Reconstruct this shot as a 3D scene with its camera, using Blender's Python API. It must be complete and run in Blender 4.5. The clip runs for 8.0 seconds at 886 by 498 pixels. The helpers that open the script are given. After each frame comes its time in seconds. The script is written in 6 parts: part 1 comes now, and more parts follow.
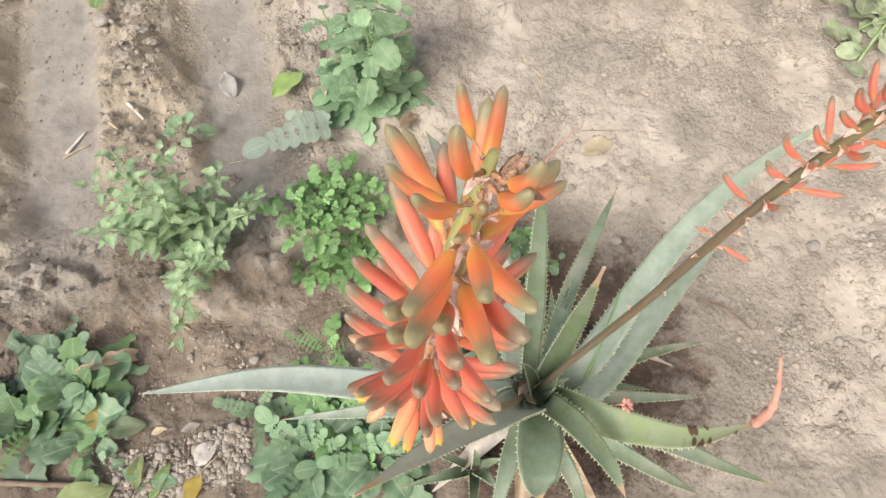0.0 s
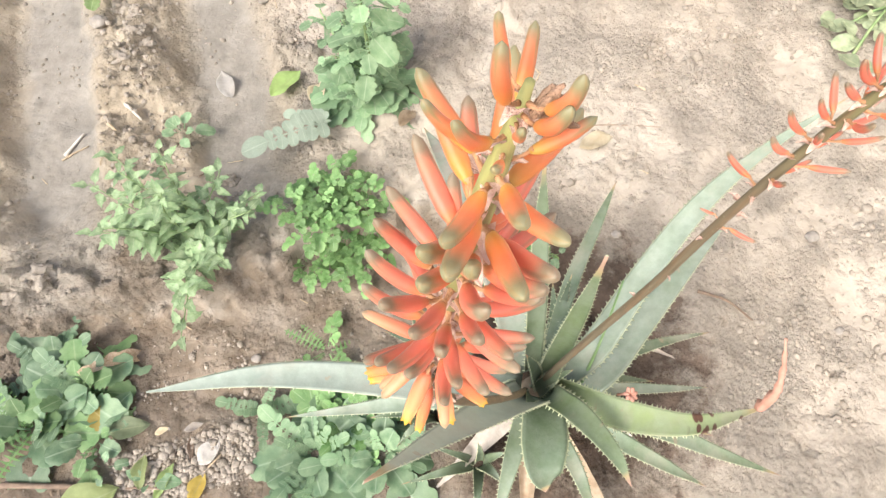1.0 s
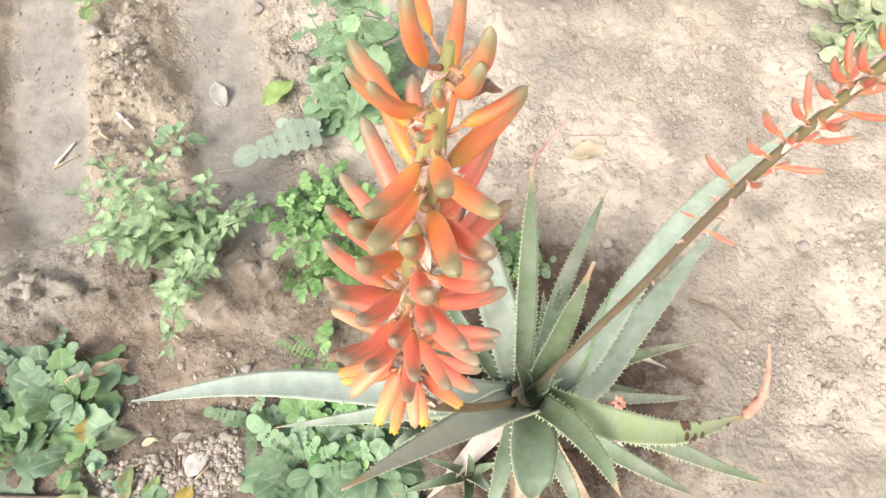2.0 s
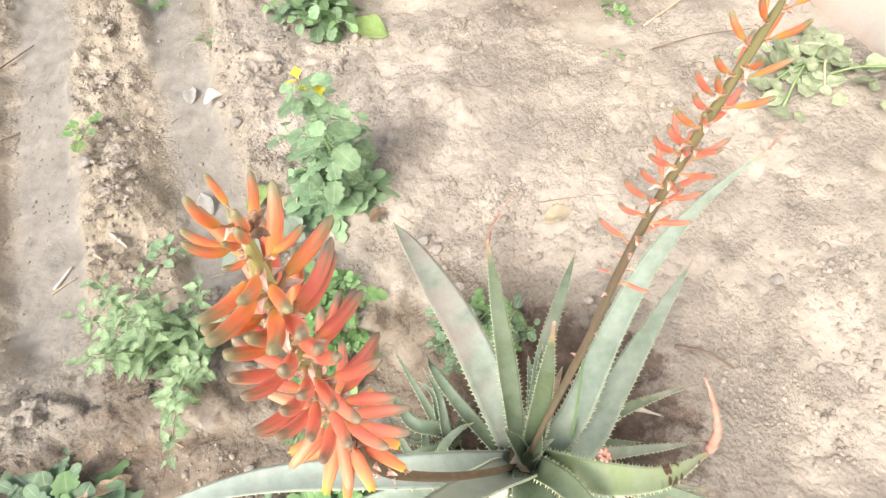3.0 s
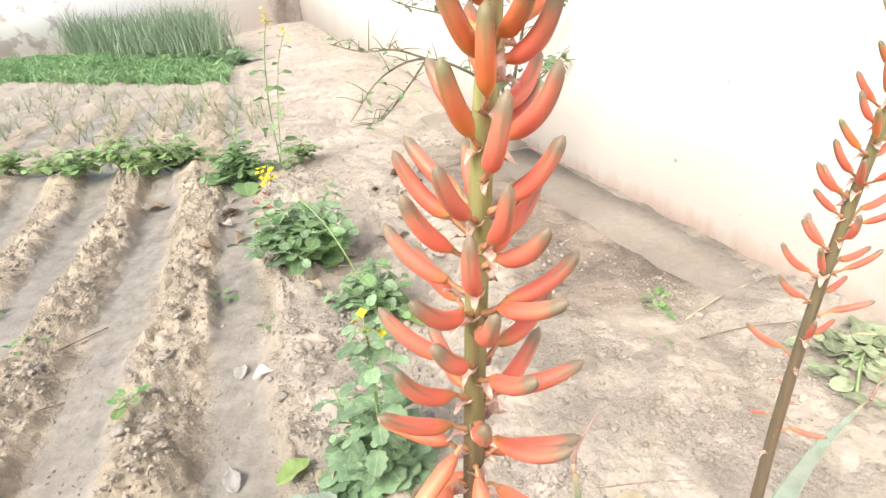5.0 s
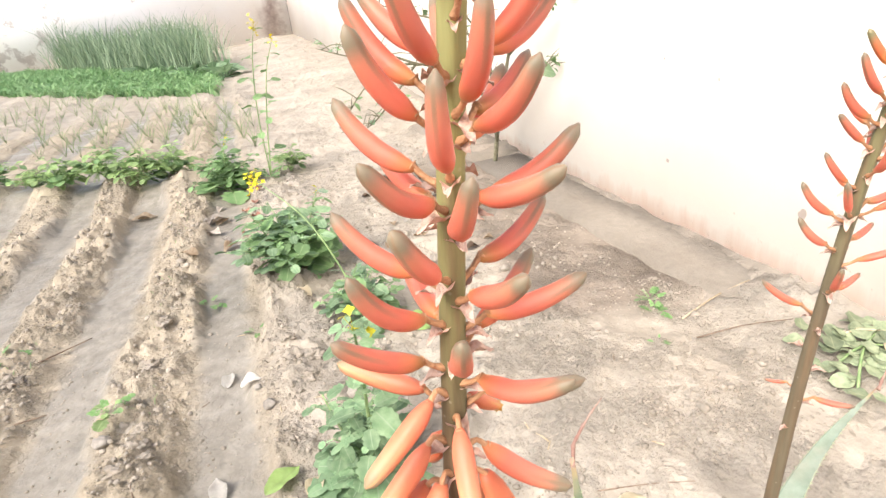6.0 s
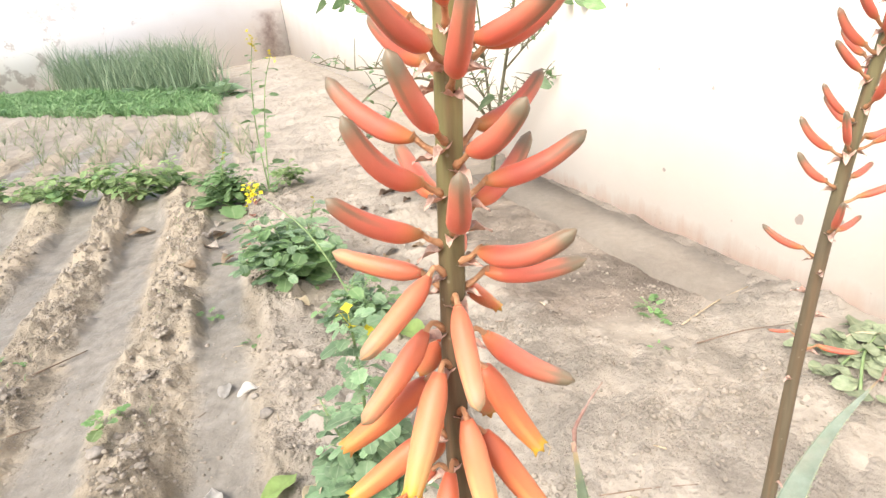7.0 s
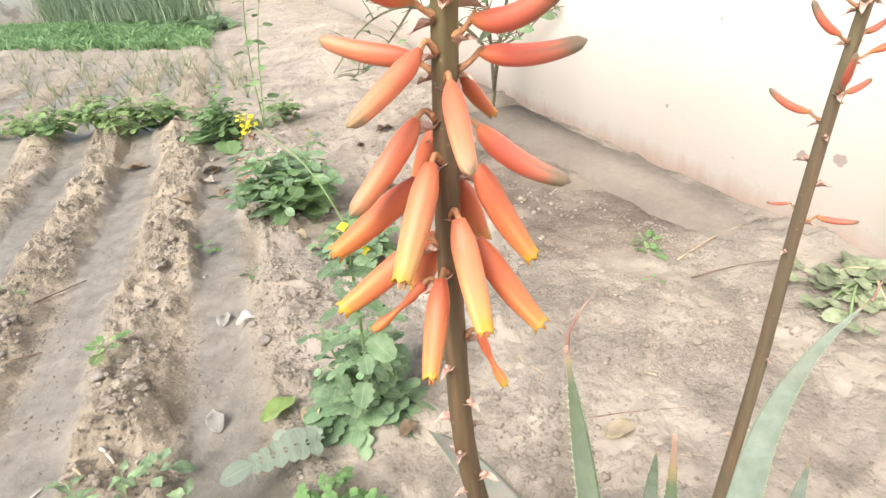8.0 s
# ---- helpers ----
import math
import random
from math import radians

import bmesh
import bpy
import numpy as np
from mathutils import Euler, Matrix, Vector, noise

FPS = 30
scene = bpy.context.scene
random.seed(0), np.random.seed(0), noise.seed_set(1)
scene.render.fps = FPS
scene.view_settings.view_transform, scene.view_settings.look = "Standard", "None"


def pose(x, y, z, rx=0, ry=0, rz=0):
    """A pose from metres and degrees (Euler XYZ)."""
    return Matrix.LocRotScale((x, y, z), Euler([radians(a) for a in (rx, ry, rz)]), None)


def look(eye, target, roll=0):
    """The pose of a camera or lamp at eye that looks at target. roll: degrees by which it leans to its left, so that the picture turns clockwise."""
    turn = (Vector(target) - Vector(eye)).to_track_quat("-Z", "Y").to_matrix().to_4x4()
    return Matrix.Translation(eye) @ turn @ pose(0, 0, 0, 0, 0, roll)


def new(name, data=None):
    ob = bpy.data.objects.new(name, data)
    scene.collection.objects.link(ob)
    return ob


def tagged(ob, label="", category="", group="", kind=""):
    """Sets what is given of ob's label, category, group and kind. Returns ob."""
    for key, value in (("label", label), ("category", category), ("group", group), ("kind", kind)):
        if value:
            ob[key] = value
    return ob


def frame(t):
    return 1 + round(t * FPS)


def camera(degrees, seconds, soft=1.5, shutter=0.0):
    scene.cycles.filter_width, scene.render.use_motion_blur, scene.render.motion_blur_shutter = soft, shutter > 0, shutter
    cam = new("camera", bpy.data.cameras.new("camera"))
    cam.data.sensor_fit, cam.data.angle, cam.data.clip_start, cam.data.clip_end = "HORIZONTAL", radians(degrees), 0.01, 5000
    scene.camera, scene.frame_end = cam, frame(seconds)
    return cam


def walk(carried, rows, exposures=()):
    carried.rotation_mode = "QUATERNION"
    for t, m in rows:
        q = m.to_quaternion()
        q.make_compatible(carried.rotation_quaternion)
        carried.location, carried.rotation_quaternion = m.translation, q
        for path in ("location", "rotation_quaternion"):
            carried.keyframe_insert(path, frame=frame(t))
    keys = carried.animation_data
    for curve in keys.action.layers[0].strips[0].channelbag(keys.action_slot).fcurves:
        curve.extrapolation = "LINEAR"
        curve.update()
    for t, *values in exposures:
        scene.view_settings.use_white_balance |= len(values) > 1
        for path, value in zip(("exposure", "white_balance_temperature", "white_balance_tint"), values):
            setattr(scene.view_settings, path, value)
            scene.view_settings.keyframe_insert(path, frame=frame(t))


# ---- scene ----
cam = camera(75.7, 8.0, soft=1.4)
PATH = [
    (0, (-0.1956, -0.1408, 1.3641), (-0.0754, 0.4373, -0.0148), -3.31),
    (0.5, (-0.2016, -0.1498, 1.3546), (-0.0804, 0.4412, -0.0188), -3.55),
    (1, (-0.2055, -0.1507, 1.3615), (-0.0792, 0.4279, -0.0166), -3.61),
    (2.3, (-0.1931, -0.1698, 1.3515), (-0.0435, 0.4656, 0.0010), -2.71),
    (2.5, (-0.1934, -0.1806, 1.3495), (-0.0368, 0.5266, 0.0361), -4.33),
    (3, (-0.1488, -0.1982, 1.4025), (0.0466, 0.5708, 0.1295), -8.88),
    (3.5, (-0.1965, -0.2206, 1.3647), (0.0113, 0.6143, 0.1360), -10.25),
    (4, (-0.2299, -0.2259, 1.3260), (0.0233, 0.8500, 0.3119), -7.11),
    (4.5, (-0.2399, -0.2474, 1.2876), (0.0960, 0.9899, 0.5091), -6.23),
    (4.7, (-0.2470, -0.2480, 1.2740), (0.1020, 1.0250, 0.5640), -5.90),
    (5.8, (-0.2336, -0.2226, 1.2141), (0.1561, 1.0891, 0.5996), -6.41),
    (6, (-0.2356, -0.2244, 1.2061), (0.1548, 1.0813, 0.5796), -6.40),
    (6.5, (-0.2425, -0.2339, 1.1910), (0.1530, 1.0799, 0.5848), -6.12),
    (7, (-0.2443, -0.2368, 1.1649), (0.1620, 1.0850, 0.5837), -6.59),
    (7.5, (-0.2444, -0.2390, 1.1411), (0.1548, 1.0632, 0.5126), -6.44),
    (8, (-0.2517, -0.2492, 1.1183), (0.1273, 1.0165, 0.4081), -6.14),
]
EXPOSURES = [(0, 0.78), (0.5, 0.79), (1, 1.18), (2.5, 1.21), (4, 1.18), (4.5, 1.13), (6, 1.18), (7, 1.06), (7.5, 1.03), (8, 0.95)]
walk(cam, [(t, look(eye, target, roll)) for t, eye, target, roll in PATH], EXPOSURES)

# ---- light: a bright hazy sky, a broad soft sun from the south-west ----
world = bpy.data.worlds.new("sky")
scene.world = world
world.use_nodes = True
SUN_EL, SUN_AZ = radians(46), radians(238)
sky = world.node_tree.nodes.new("ShaderNodeTexSky")
sky.sky_type, sky.sun_disc, sky.sun_elevation, sky.sun_rotation = "NISHITA", False, SUN_EL, SUN_AZ
sky.dust_density, sky.air_density = 4.0, 1.0
world.node_tree.links.new(sky.outputs[0], world.node_tree.nodes["Background"].inputs[0])
world.node_tree.nodes["Background"].inputs[1].default_value = 0.116
sun = new("sun", bpy.data.lights.new("sun", "SUN"))
sun.data.energy, sun.data.angle, sun.data.color = 2.06, radians(36), (1.0, 0.995, 0.97)
sun_dir = Vector((math.sin(SUN_AZ) * math.cos(SUN_EL), math.cos(SUN_AZ) * math.cos(SUN_EL), math.sin(SUN_EL)))
sun.matrix_basis = look(sun_dir * 20, (0, 0, 0))


# ---- materials ----
class Mat:
    """A node material under construction."""

    def __init__(self, name, rough=0.8, spec=0.3):
        self.m = bpy.data.materials.new(name)
        self.m.use_nodes = True
        self.n, self.l = self.m.node_tree.nodes, self.m.node_tree.links
        self.b = self.n["Principled BSDF"]
        self.b.inputs["Roughness"].default_value = rough
        self.b.inputs["Specular IOR Level"].default_value = spec
        self.obj = self.n.new("ShaderNodeTexCoord")
        self.out = self.n["Material Output"]

    def link(self, a, b):
        self.l.new(a, b)

    def noise(self, scale, detail=4.0, rough=0.55, coord="Object", stretch=None):
        t = self.n.new("ShaderNodeTexNoise")
        t.inputs["Scale"].default_value, t.inputs["Detail"].default_value, t.inputs["Roughness"].default_value = scale, detail, rough
        src = self.obj.outputs[coord]
        if stretch:
            mp = self.n.new("ShaderNodeMapping")
            mp.inputs["Scale"].default_value = stretch
            self.link(src, mp.inputs[0])
            src = mp.outputs[0]
        self.link(src, t.inputs["Vector"])
        return t.outputs["Fac"]

    def voronoi(self, scale, coord="Object"):
        t = self.n.new("ShaderNodeTexVoronoi")
        t.inputs["Scale"].default_value = scale
        self.link(self.obj.outputs[coord], t.inputs["Vector"])
        return t.outputs["Distance"]

    def ramp(self, fac, stops):
        r = self.n.new("ShaderNodeValToRGB")
        while len(r.color_ramp.elements) < len(stops):
            r.color_ramp.elements.new(0.5)
        for e, (p, c) in zip(r.color_ramp.elements, stops):
            e.position = p
            e.color = (c, c, c, 1) if isinstance(c, (int, float)) else (*c, 1)
        self.link(fac, r.inputs[0])
        return r.outputs[0]

    def mix(self, fac, a, b, mode="MIX"):
        x = self.n.new("ShaderNodeMix")
        x.data_type, x.blend_type = "RGBA", mode
        for sock, v in ((x.inputs[0], fac), (x.inputs[6], a), (x.inputs[7], b)):
            if isinstance(v, (int, float)):
                sock.default_value = v if sock.type == "VALUE" else (v, v, v, 1)
            elif isinstance(v, tuple):
                sock.default_value = (*v, 1)
            else:
                self.link(v, sock)
        return x.outputs[2]

    def maths(self, op, a, b=0.0, clamp=False):
        x = self.n.new("ShaderNodeMath")
        x.operation, x.use_clamp = op, clamp
        for sock, v in zip(x.inputs, (a, b)):
            if isinstance(v, (int, float)):
                sock.default_value = v
            else:
                self.link(v, sock)
        return x.outputs[0]

    def xyz(self, coord="Object"):
        x = self.n.new("ShaderNodeSeparateXYZ")
        self.link(self.obj.outputs[coord], x.inputs[0])
        return x.outputs

    def random(self):
        return self.n.new("ShaderNodeObjectInfo").outputs["Random"]

    def island(self):
        return self.n.new("ShaderNodeNewGeometry").outputs["Random Per Island"]

    def vary(self, col, fac, low=0.75, high=1.2):
        return self.mix(1.0, col, self.ramp(fac, [(0, low), (1, high)]), "MULTIPLY")

    def bump(self, height, strength, dist):
        b = self.n.new("ShaderNodeBump")
        b.inputs["Strength"].default_value, b.inputs["Distance"].default_value = strength, dist
        self.link(height, b.inputs["Height"])
        old = self.b.inputs["Normal"].links
        if old:
            self.link(old[0].from_socket, b.inputs["Normal"])
        self.link(b.outputs[0], self.b.inputs["Normal"])
        return self

    def colour(self, c):
        if isinstance(c, tuple):
            self.b.inputs["Base Color"].default_value = (*c, 1)
        else:
            self.link(c, self.b.inputs["Base Color"])
        return self

    def thin(self, col, amount=0.3):
        """A thin leaf lets some light through."""
        t = self.n.new("ShaderNodeBsdfTranslucent")
        if isinstance(col, tuple):
            t.inputs[0].default_value = (*col, 1)
        else:
            self.link(col, t.inputs[0])
        x = self.n.new("ShaderNodeMixShader")
        x.inputs[0].default_value = amount
        self.link(self.b.outputs[0], x.inputs[1])
        self.link(t.outputs[0], x.inputs[2])
        self.link(x.outputs[0], self.out.inputs[0])
        return self


def soil_material():
    k = Mat("dry_soil", 0.95, 0.15)
    big, mid, fine = k.noise(1.3, 5), k.noise(9, 6, 0.65), k.noise(60, 6, 0.7)
    col = k.ramp(big, [(0.3, (0.35, 0.302, 0.243)), (0.5, (0.395, 0.344, 0.281)), (0.7, (0.43, 0.378, 0.315))])
    col = k.vary(col, mid, 0.86, 1.13)
    col = k.vary(col, fine, 0.80, 1.17)
    specks = k.ramp(k.voronoi(55), [(0.0, (1.25, 1.22, 1.18)), (0.12, (1.0, 1.0, 1.0))])
    col = k.mix(0.6, col, specks, "MULTIPLY")
    # damp grey silt lies in the furrows and in the low corner by the aloe
    x = k.xyz()
    wave = k.maths("COSINE", k.maths("MULTIPLY", k.maths("ADD", x[0], 0.81), 2 * math.pi / 0.52))
    floor = k.ramp(k.maths("MULTIPLY", k.maths("ADD", wave, k.maths("MULTIPLY", k.noise(4, 7, 0.68), 1.8)), 0.5), [(0.14, 1.0), (0.50, 0.0)])
    side = k.ramp(k.maths("MULTIPLY", x[0], -1.0), [(0.30, 0.0), (0.48, 1.0)])
    along = k.ramp(k.maths("MULTIPLY", x[1], 0.1), [(0.05, 0.0), (0.085, 1.0), (0.78, 1.0), (0.85, 0.2)])
    damp = k.mix(1.0, k.mix(1.0, floor, side, "MULTIPLY"), along, "MULTIPLY")
    col = k.mix(k.mix(1.0, side, along, "MULTIPLY"), col, k.mix(1.0, col, (1.0, 0.965, 0.885), "MULTIPLY"))
    silt = k.vary(k.ramp(k.noise(14, 6), [(0.3, (0.20, 0.180, 0.150)), (0.7, (0.305, 0.275, 0.232))]), fine, 0.85, 1.12)
    # the trodden soil by the wall is bleached paler
    col = k.mix(1.0, col, k.ramp(k.maths("ADD", x[0], k.maths("MULTIPLY", k.noise(2, 4), 0.4)), [(0.1, 0.95), (0.55, 1.0)]), "MULTIPLY")
    # darker damp earth in the washed hollow and round the foot of the aloe
    wet = k.maths("SUBTRACT", k.maths("ADD", 0.66, k.maths("MULTIPLY", k.maths("SUBTRACT", k.noise(5, 6, 0.65), 0.5), 0.75)), x[1])
    wet = k.mix(1.0, k.ramp(wet, [(0.04, 0.0), (0.16, 1.0)]), k.ramp(k.maths("SUBTRACT", 0.62, x[0]), [(0.25, 0.0), (0.62, 1.0)]), "MULTIPLY")
    wet = k.mix(1.0, wet, k.ramp(k.noise(7, 5, 0.65), [(0.30, 0.45), (0.62, 1.0)]), "MULTIPLY")
    # brown loam in the dip before the concrete
    dip = k.mix(1.0, k.ramp(k.maths("ADD", x[0], k.maths("MULTIPLY", k.noise(4, 5), 0.5)), [(0.86, 0.0), (1.04, 1.0)]), k.ramp(k.maths("ADD", k.maths("MULTIPLY", x[1], 0.2), k.maths("MULTIPLY", k.noise(3, 4), 0.1)), [(0.30, 0.0), (0.36, 1.0)]), "MULTIPLY")
    dip = k.mix(1.0, dip, k.ramp(k.maths("MULTIPLY", x[1], 0.2), [(0.72, 1.0), (0.86, 0.0)]), "MULTIPLY")
    col = k.mix(k.maths("MULTIPLY", dip, 0.9), col, k.vary(k.ramp(k.noise(8, 5), [(0.3, (0.19, 0.152, 0.118)), (0.7, (0.275, 0.226, 0.181))]), fine, 0.8, 1.2))
    earth = k.vary(k.vary(k.ramp(k.noise(20, 6), [(0.3, (0.132, 0.097, 0.066)), (0.7, (0.25, 0.19, 0.133))]), fine, 0.75, 1.2), k.noise(3, 3), 0.8, 1.2)
    col = k.mix(k.maths("MULTIPLY", wet, 0.9), col, earth)
    # reddish loam under the aloe, painted darker for the shade beneath its leaves
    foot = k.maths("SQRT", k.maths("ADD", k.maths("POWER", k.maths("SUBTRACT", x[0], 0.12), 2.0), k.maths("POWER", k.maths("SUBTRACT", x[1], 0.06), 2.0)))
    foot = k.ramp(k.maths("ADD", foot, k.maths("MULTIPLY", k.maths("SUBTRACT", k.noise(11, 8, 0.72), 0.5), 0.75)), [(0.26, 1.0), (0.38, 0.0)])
    shaded_loam = k.vary(k.ramp(k.noise(25, 6), [(0.3, (0.06, 0.041, 0.03)), (0.7, (0.145, 0.102, 0.075))]), fine, 0.75, 1.25)
    col = k.mix(k.maths("MULTIPLY", foot, 0.9), col, shaded_loam)
    col = k.mix(k.maths("MULTIPLY", damp, 0.92), col, silt)
    # grey silt along the foot of the wall
    foot_silt = k.maths("MULTIPLY", k.maths("SUBTRACT", k.maths("ADD", x[0], k.maths("MULTIPLY", k.noise(6, 5, 0.6), 0.12)), 1.50), 10.0, True)
    col = k.mix(k.maths("MULTIPLY", foot_silt, 0.5), col, k.ramp(k.noise(12, 5), [(0.3, (0.19, 0.168, 0.14)), (0.7, (0.27, 0.238, 0.20))]))
    # crumbled patches lie a little darker than the crust
    turned = k.ramp(k.maths("ADD", k.noise(3.4, 6, 0.68), k.maths("MULTIPLY", k.noise(22, 5, 0.7), 0.35)), [(0.56, 1.13), (0.76, 0.97)])
    k.colour(k.mix(1.0, col, turned, "MULTIPLY"))
    pool = k.mix(1.0, damp, k.ramp(k.noise(2.3, 4), [(0.42, 0.0), (0.60, 1.0)]), "MULTIPLY")
    k.link(k.ramp(k.maths("ADD", k.maths("MULTIPLY", damp, 0.6), k.maths("MULTIPLY", pool, 0.4)), [(0.0, 0.95), (0.6, 0.58), (1.0, 0.30)]), k.b.inputs["Roughness"])
    # a smooth crust, broken into crumbs here and there
    loose = k.ramp(k.maths("ADD", k.noise(2.6, 5, 0.6), k.maths("MULTIPLY", k.noise(11, 4), 0.4)), [(0.60, 0.07), (0.86, 0.95)])
    loose = k.mix(k.maths("MULTIPLY", damp, 0.85), loose, 0.05)
    for tex, dist in ((k.noise(34, 9, 0.72), 0.030), (k.noise(110, 6, 0.72), 0.011), (k.voronoi(70), 0.005)):
        k.bump(k.mix(1.0, tex, loose, "MULTIPLY"), 1.0, dist)
    k.bump(k.noise(9, 6, 0.62), 0.35, 0.03)
    return k.m


def clod_material():
    k = Mat("clod_soil", 0.95, 0.15)
    col = k.ramp(k.noise(18, 5), [(0.3, (0.31, 0.265, 0.21)), (0.7, (0.45, 0.39, 0.322))])
    k.colour(k.vary(k.vary(col, k.island(), 0.84, 1.14), k.noise(120, 4), 0.8, 1.12))
    k.bump(k.noise(90, 6, 0.7), 0.8, 0.008)
    return k.m


def wall_material():
    k = Mat("limewashed_plaster", 0.9, 0.2)
    x = k.xyz()
    cream = k.ramp(k.noise(1.1, 5), [(0.35, (0.88, 0.81, 0.735)), (0.65, (0.91, 0.86, 0.795))])
    pink = k.ramp(k.noise(5, 5), [(0.3, (0.74, 0.54, 0.44)), (0.7, (0.82, 0.66, 0.56))])
    streak = k.noise(9, 6, 0.65, stretch=(1.0, 1.0, 0.18))
    low = k.maths("ADD", k.maths("MULTIPLY", x[2], -4.6), k.maths("MULTIPLY", streak, 1.0))
    col = k.mix(k.ramp(low, [(0.02, 0.0), (0.50, 0.9)]), cream, pink)
    # flaked spots show the darker render beneath, most of them near the foot
    flake = k.maths("ADD", k.noise(11, 9, 0.74), k.maths("MULTIPLY", k.ramp(x[2], [(0.0, 1.0), (0.30, 0.0)]), 0.20))
    col = k.mix(k.ramp(flake, [(0.74, 0.0), (0.80, 0.55)]), col, (0.58, 0.44, 0.37))
    spot = k.ramp(k.voronoi(2.0), [(0.016, 1.0), (0.026, 0.0)])
    col = k.mix(spot, col, (0.33, 0.25, 0.2))
    # a few patches where the limewash has come off
    for y0, z0, size in ((1.25, 0.287, 0.020), (1.10, 0.312, 0.024), (2.0, 0.32, 0.010), (1.725, 0.735, 0.008)):
        d = k.maths("SQRT", k.maths("ADD", k.maths("POWER", k.maths("SUBTRACT", x[1], y0), 2.0), k.maths("POWER", k.maths("SUBTRACT", x[2], z0), 2.0)))
        d = k.maths("ADD", d, k.maths("MULTIPLY", k.maths("SUBTRACT", k.noise(45, 5, 0.7), 0.5), 2.2 * size))
        col = k.mix(k.maths("MULTIPLY", k.maths("LESS_THAN", d, size), 0.75), col, (0.46, 0.37, 0.33))
    k.colour(col)
    k.bump(k.noise(45, 6, 0.65), 0.18, 0.004).bump(k.noise(4, 4), 0.25, 0.02)
    return k.m


def far_wall_material():
    k = Mat("stained_plaster", 0.9, 0.2)
    x = k.xyz()
    col = k.ramp(k.noise(0.8, 5), [(0.35, (0.90, 0.85, 0.80)), (0.65, (0.94, 0.91, 0.88))])
    brick = k.vary(k.ramp(k.noise(7, 5), [(0.3, (0.42, 0.33, 0.30)), (0.7, (0.62, 0.53, 0.49))]), k.noise(30, 4), 0.7, 1.2)
    rag = k.maths("MULTIPLY", k.noise(2.2, 8, 0.75), 1.0)
    # bare patch beside the corner and a ragged bare stretch further west
    dx = k.maths("ABSOLUTE", k.maths("SUBTRACT", x[0], 0.95))
    patch = k.ramp(k.maths("ADD", k.maths("MULTIPLY", dx, 0.9), k.maths("MULTIPLY", rag, 0.9)), [(0.50, 1.0), (0.78, 0.0)])
    patch = k.mix(1.0, patch, k.ramp(k.maths("MULTIPLY", x[2], 0.4), [(0.60, 1.0), (0.68, 0.0)]), "MULTIPLY")
    west = k.ramp(k.maths("ADD", k.maths("MULTIPLY", x[0], -0.035), rag), [(0.70, 0.0), (0.75, 1.0)])
    col = k.mix(patch, col, brick)
    k.colour(k.mix(west, col, k.mix(0.55, brick, (0.70, 0.65, 0.61))))
    k.bump(k.noise(20, 6), 0.6, 0.01)
    return k.m


def concrete_material():
    k = Mat("worn_concrete", 0.9, 0.2)
    col = k.ramp(k.noise(2.2, 6), [(0.3, (0.255, 0.214, 0.172)), (0.7, (0.335, 0.287, 0.234))])
    # dust trodden pale along the outer edge, grey damp silt along the wall
    x = k.xyz()
    shift = k.maths("MULTIPLY", k.maths("SUBTRACT", k.maths("ADD", x[0], k.maths("MULTIPLY", k.noise(7, 6, 0.65), 0.16)), 1.52), 9.0, True)
    dusty = k.maths("MULTIPLY", k.maths("SUBTRACT", 1.95, k.maths("ADD", x[1], k.maths("MULTIPLY", k.noise(4, 6, 0.65), 0.6))), 3.0, True)
    col = k.mix(dusty, col, k.ramp(k.noise(9, 6), [(0.3, (0.27, 0.231, 0.188)), (0.7, (0.36, 0.311, 0.256))]))
    col = k.mix(k.maths("MULTIPLY", shift, 0.6), col, k.ramp(k.noise(12, 5), [(0.3, (0.17, 0.152, 0.128)), (0.7, (0.25, 0.222, 0.19))]))
    k.colour(k.vary(k.vary(col, k.noise(25, 6), 0.8, 1.15), k.noise(150, 3), 0.9, 1.1))
    k.bump(k.noise(60, 7, 0.75), 1.0, 0.010).bump(k.noise(14, 6, 0.65), 0.5, 0.015)
    return k.m


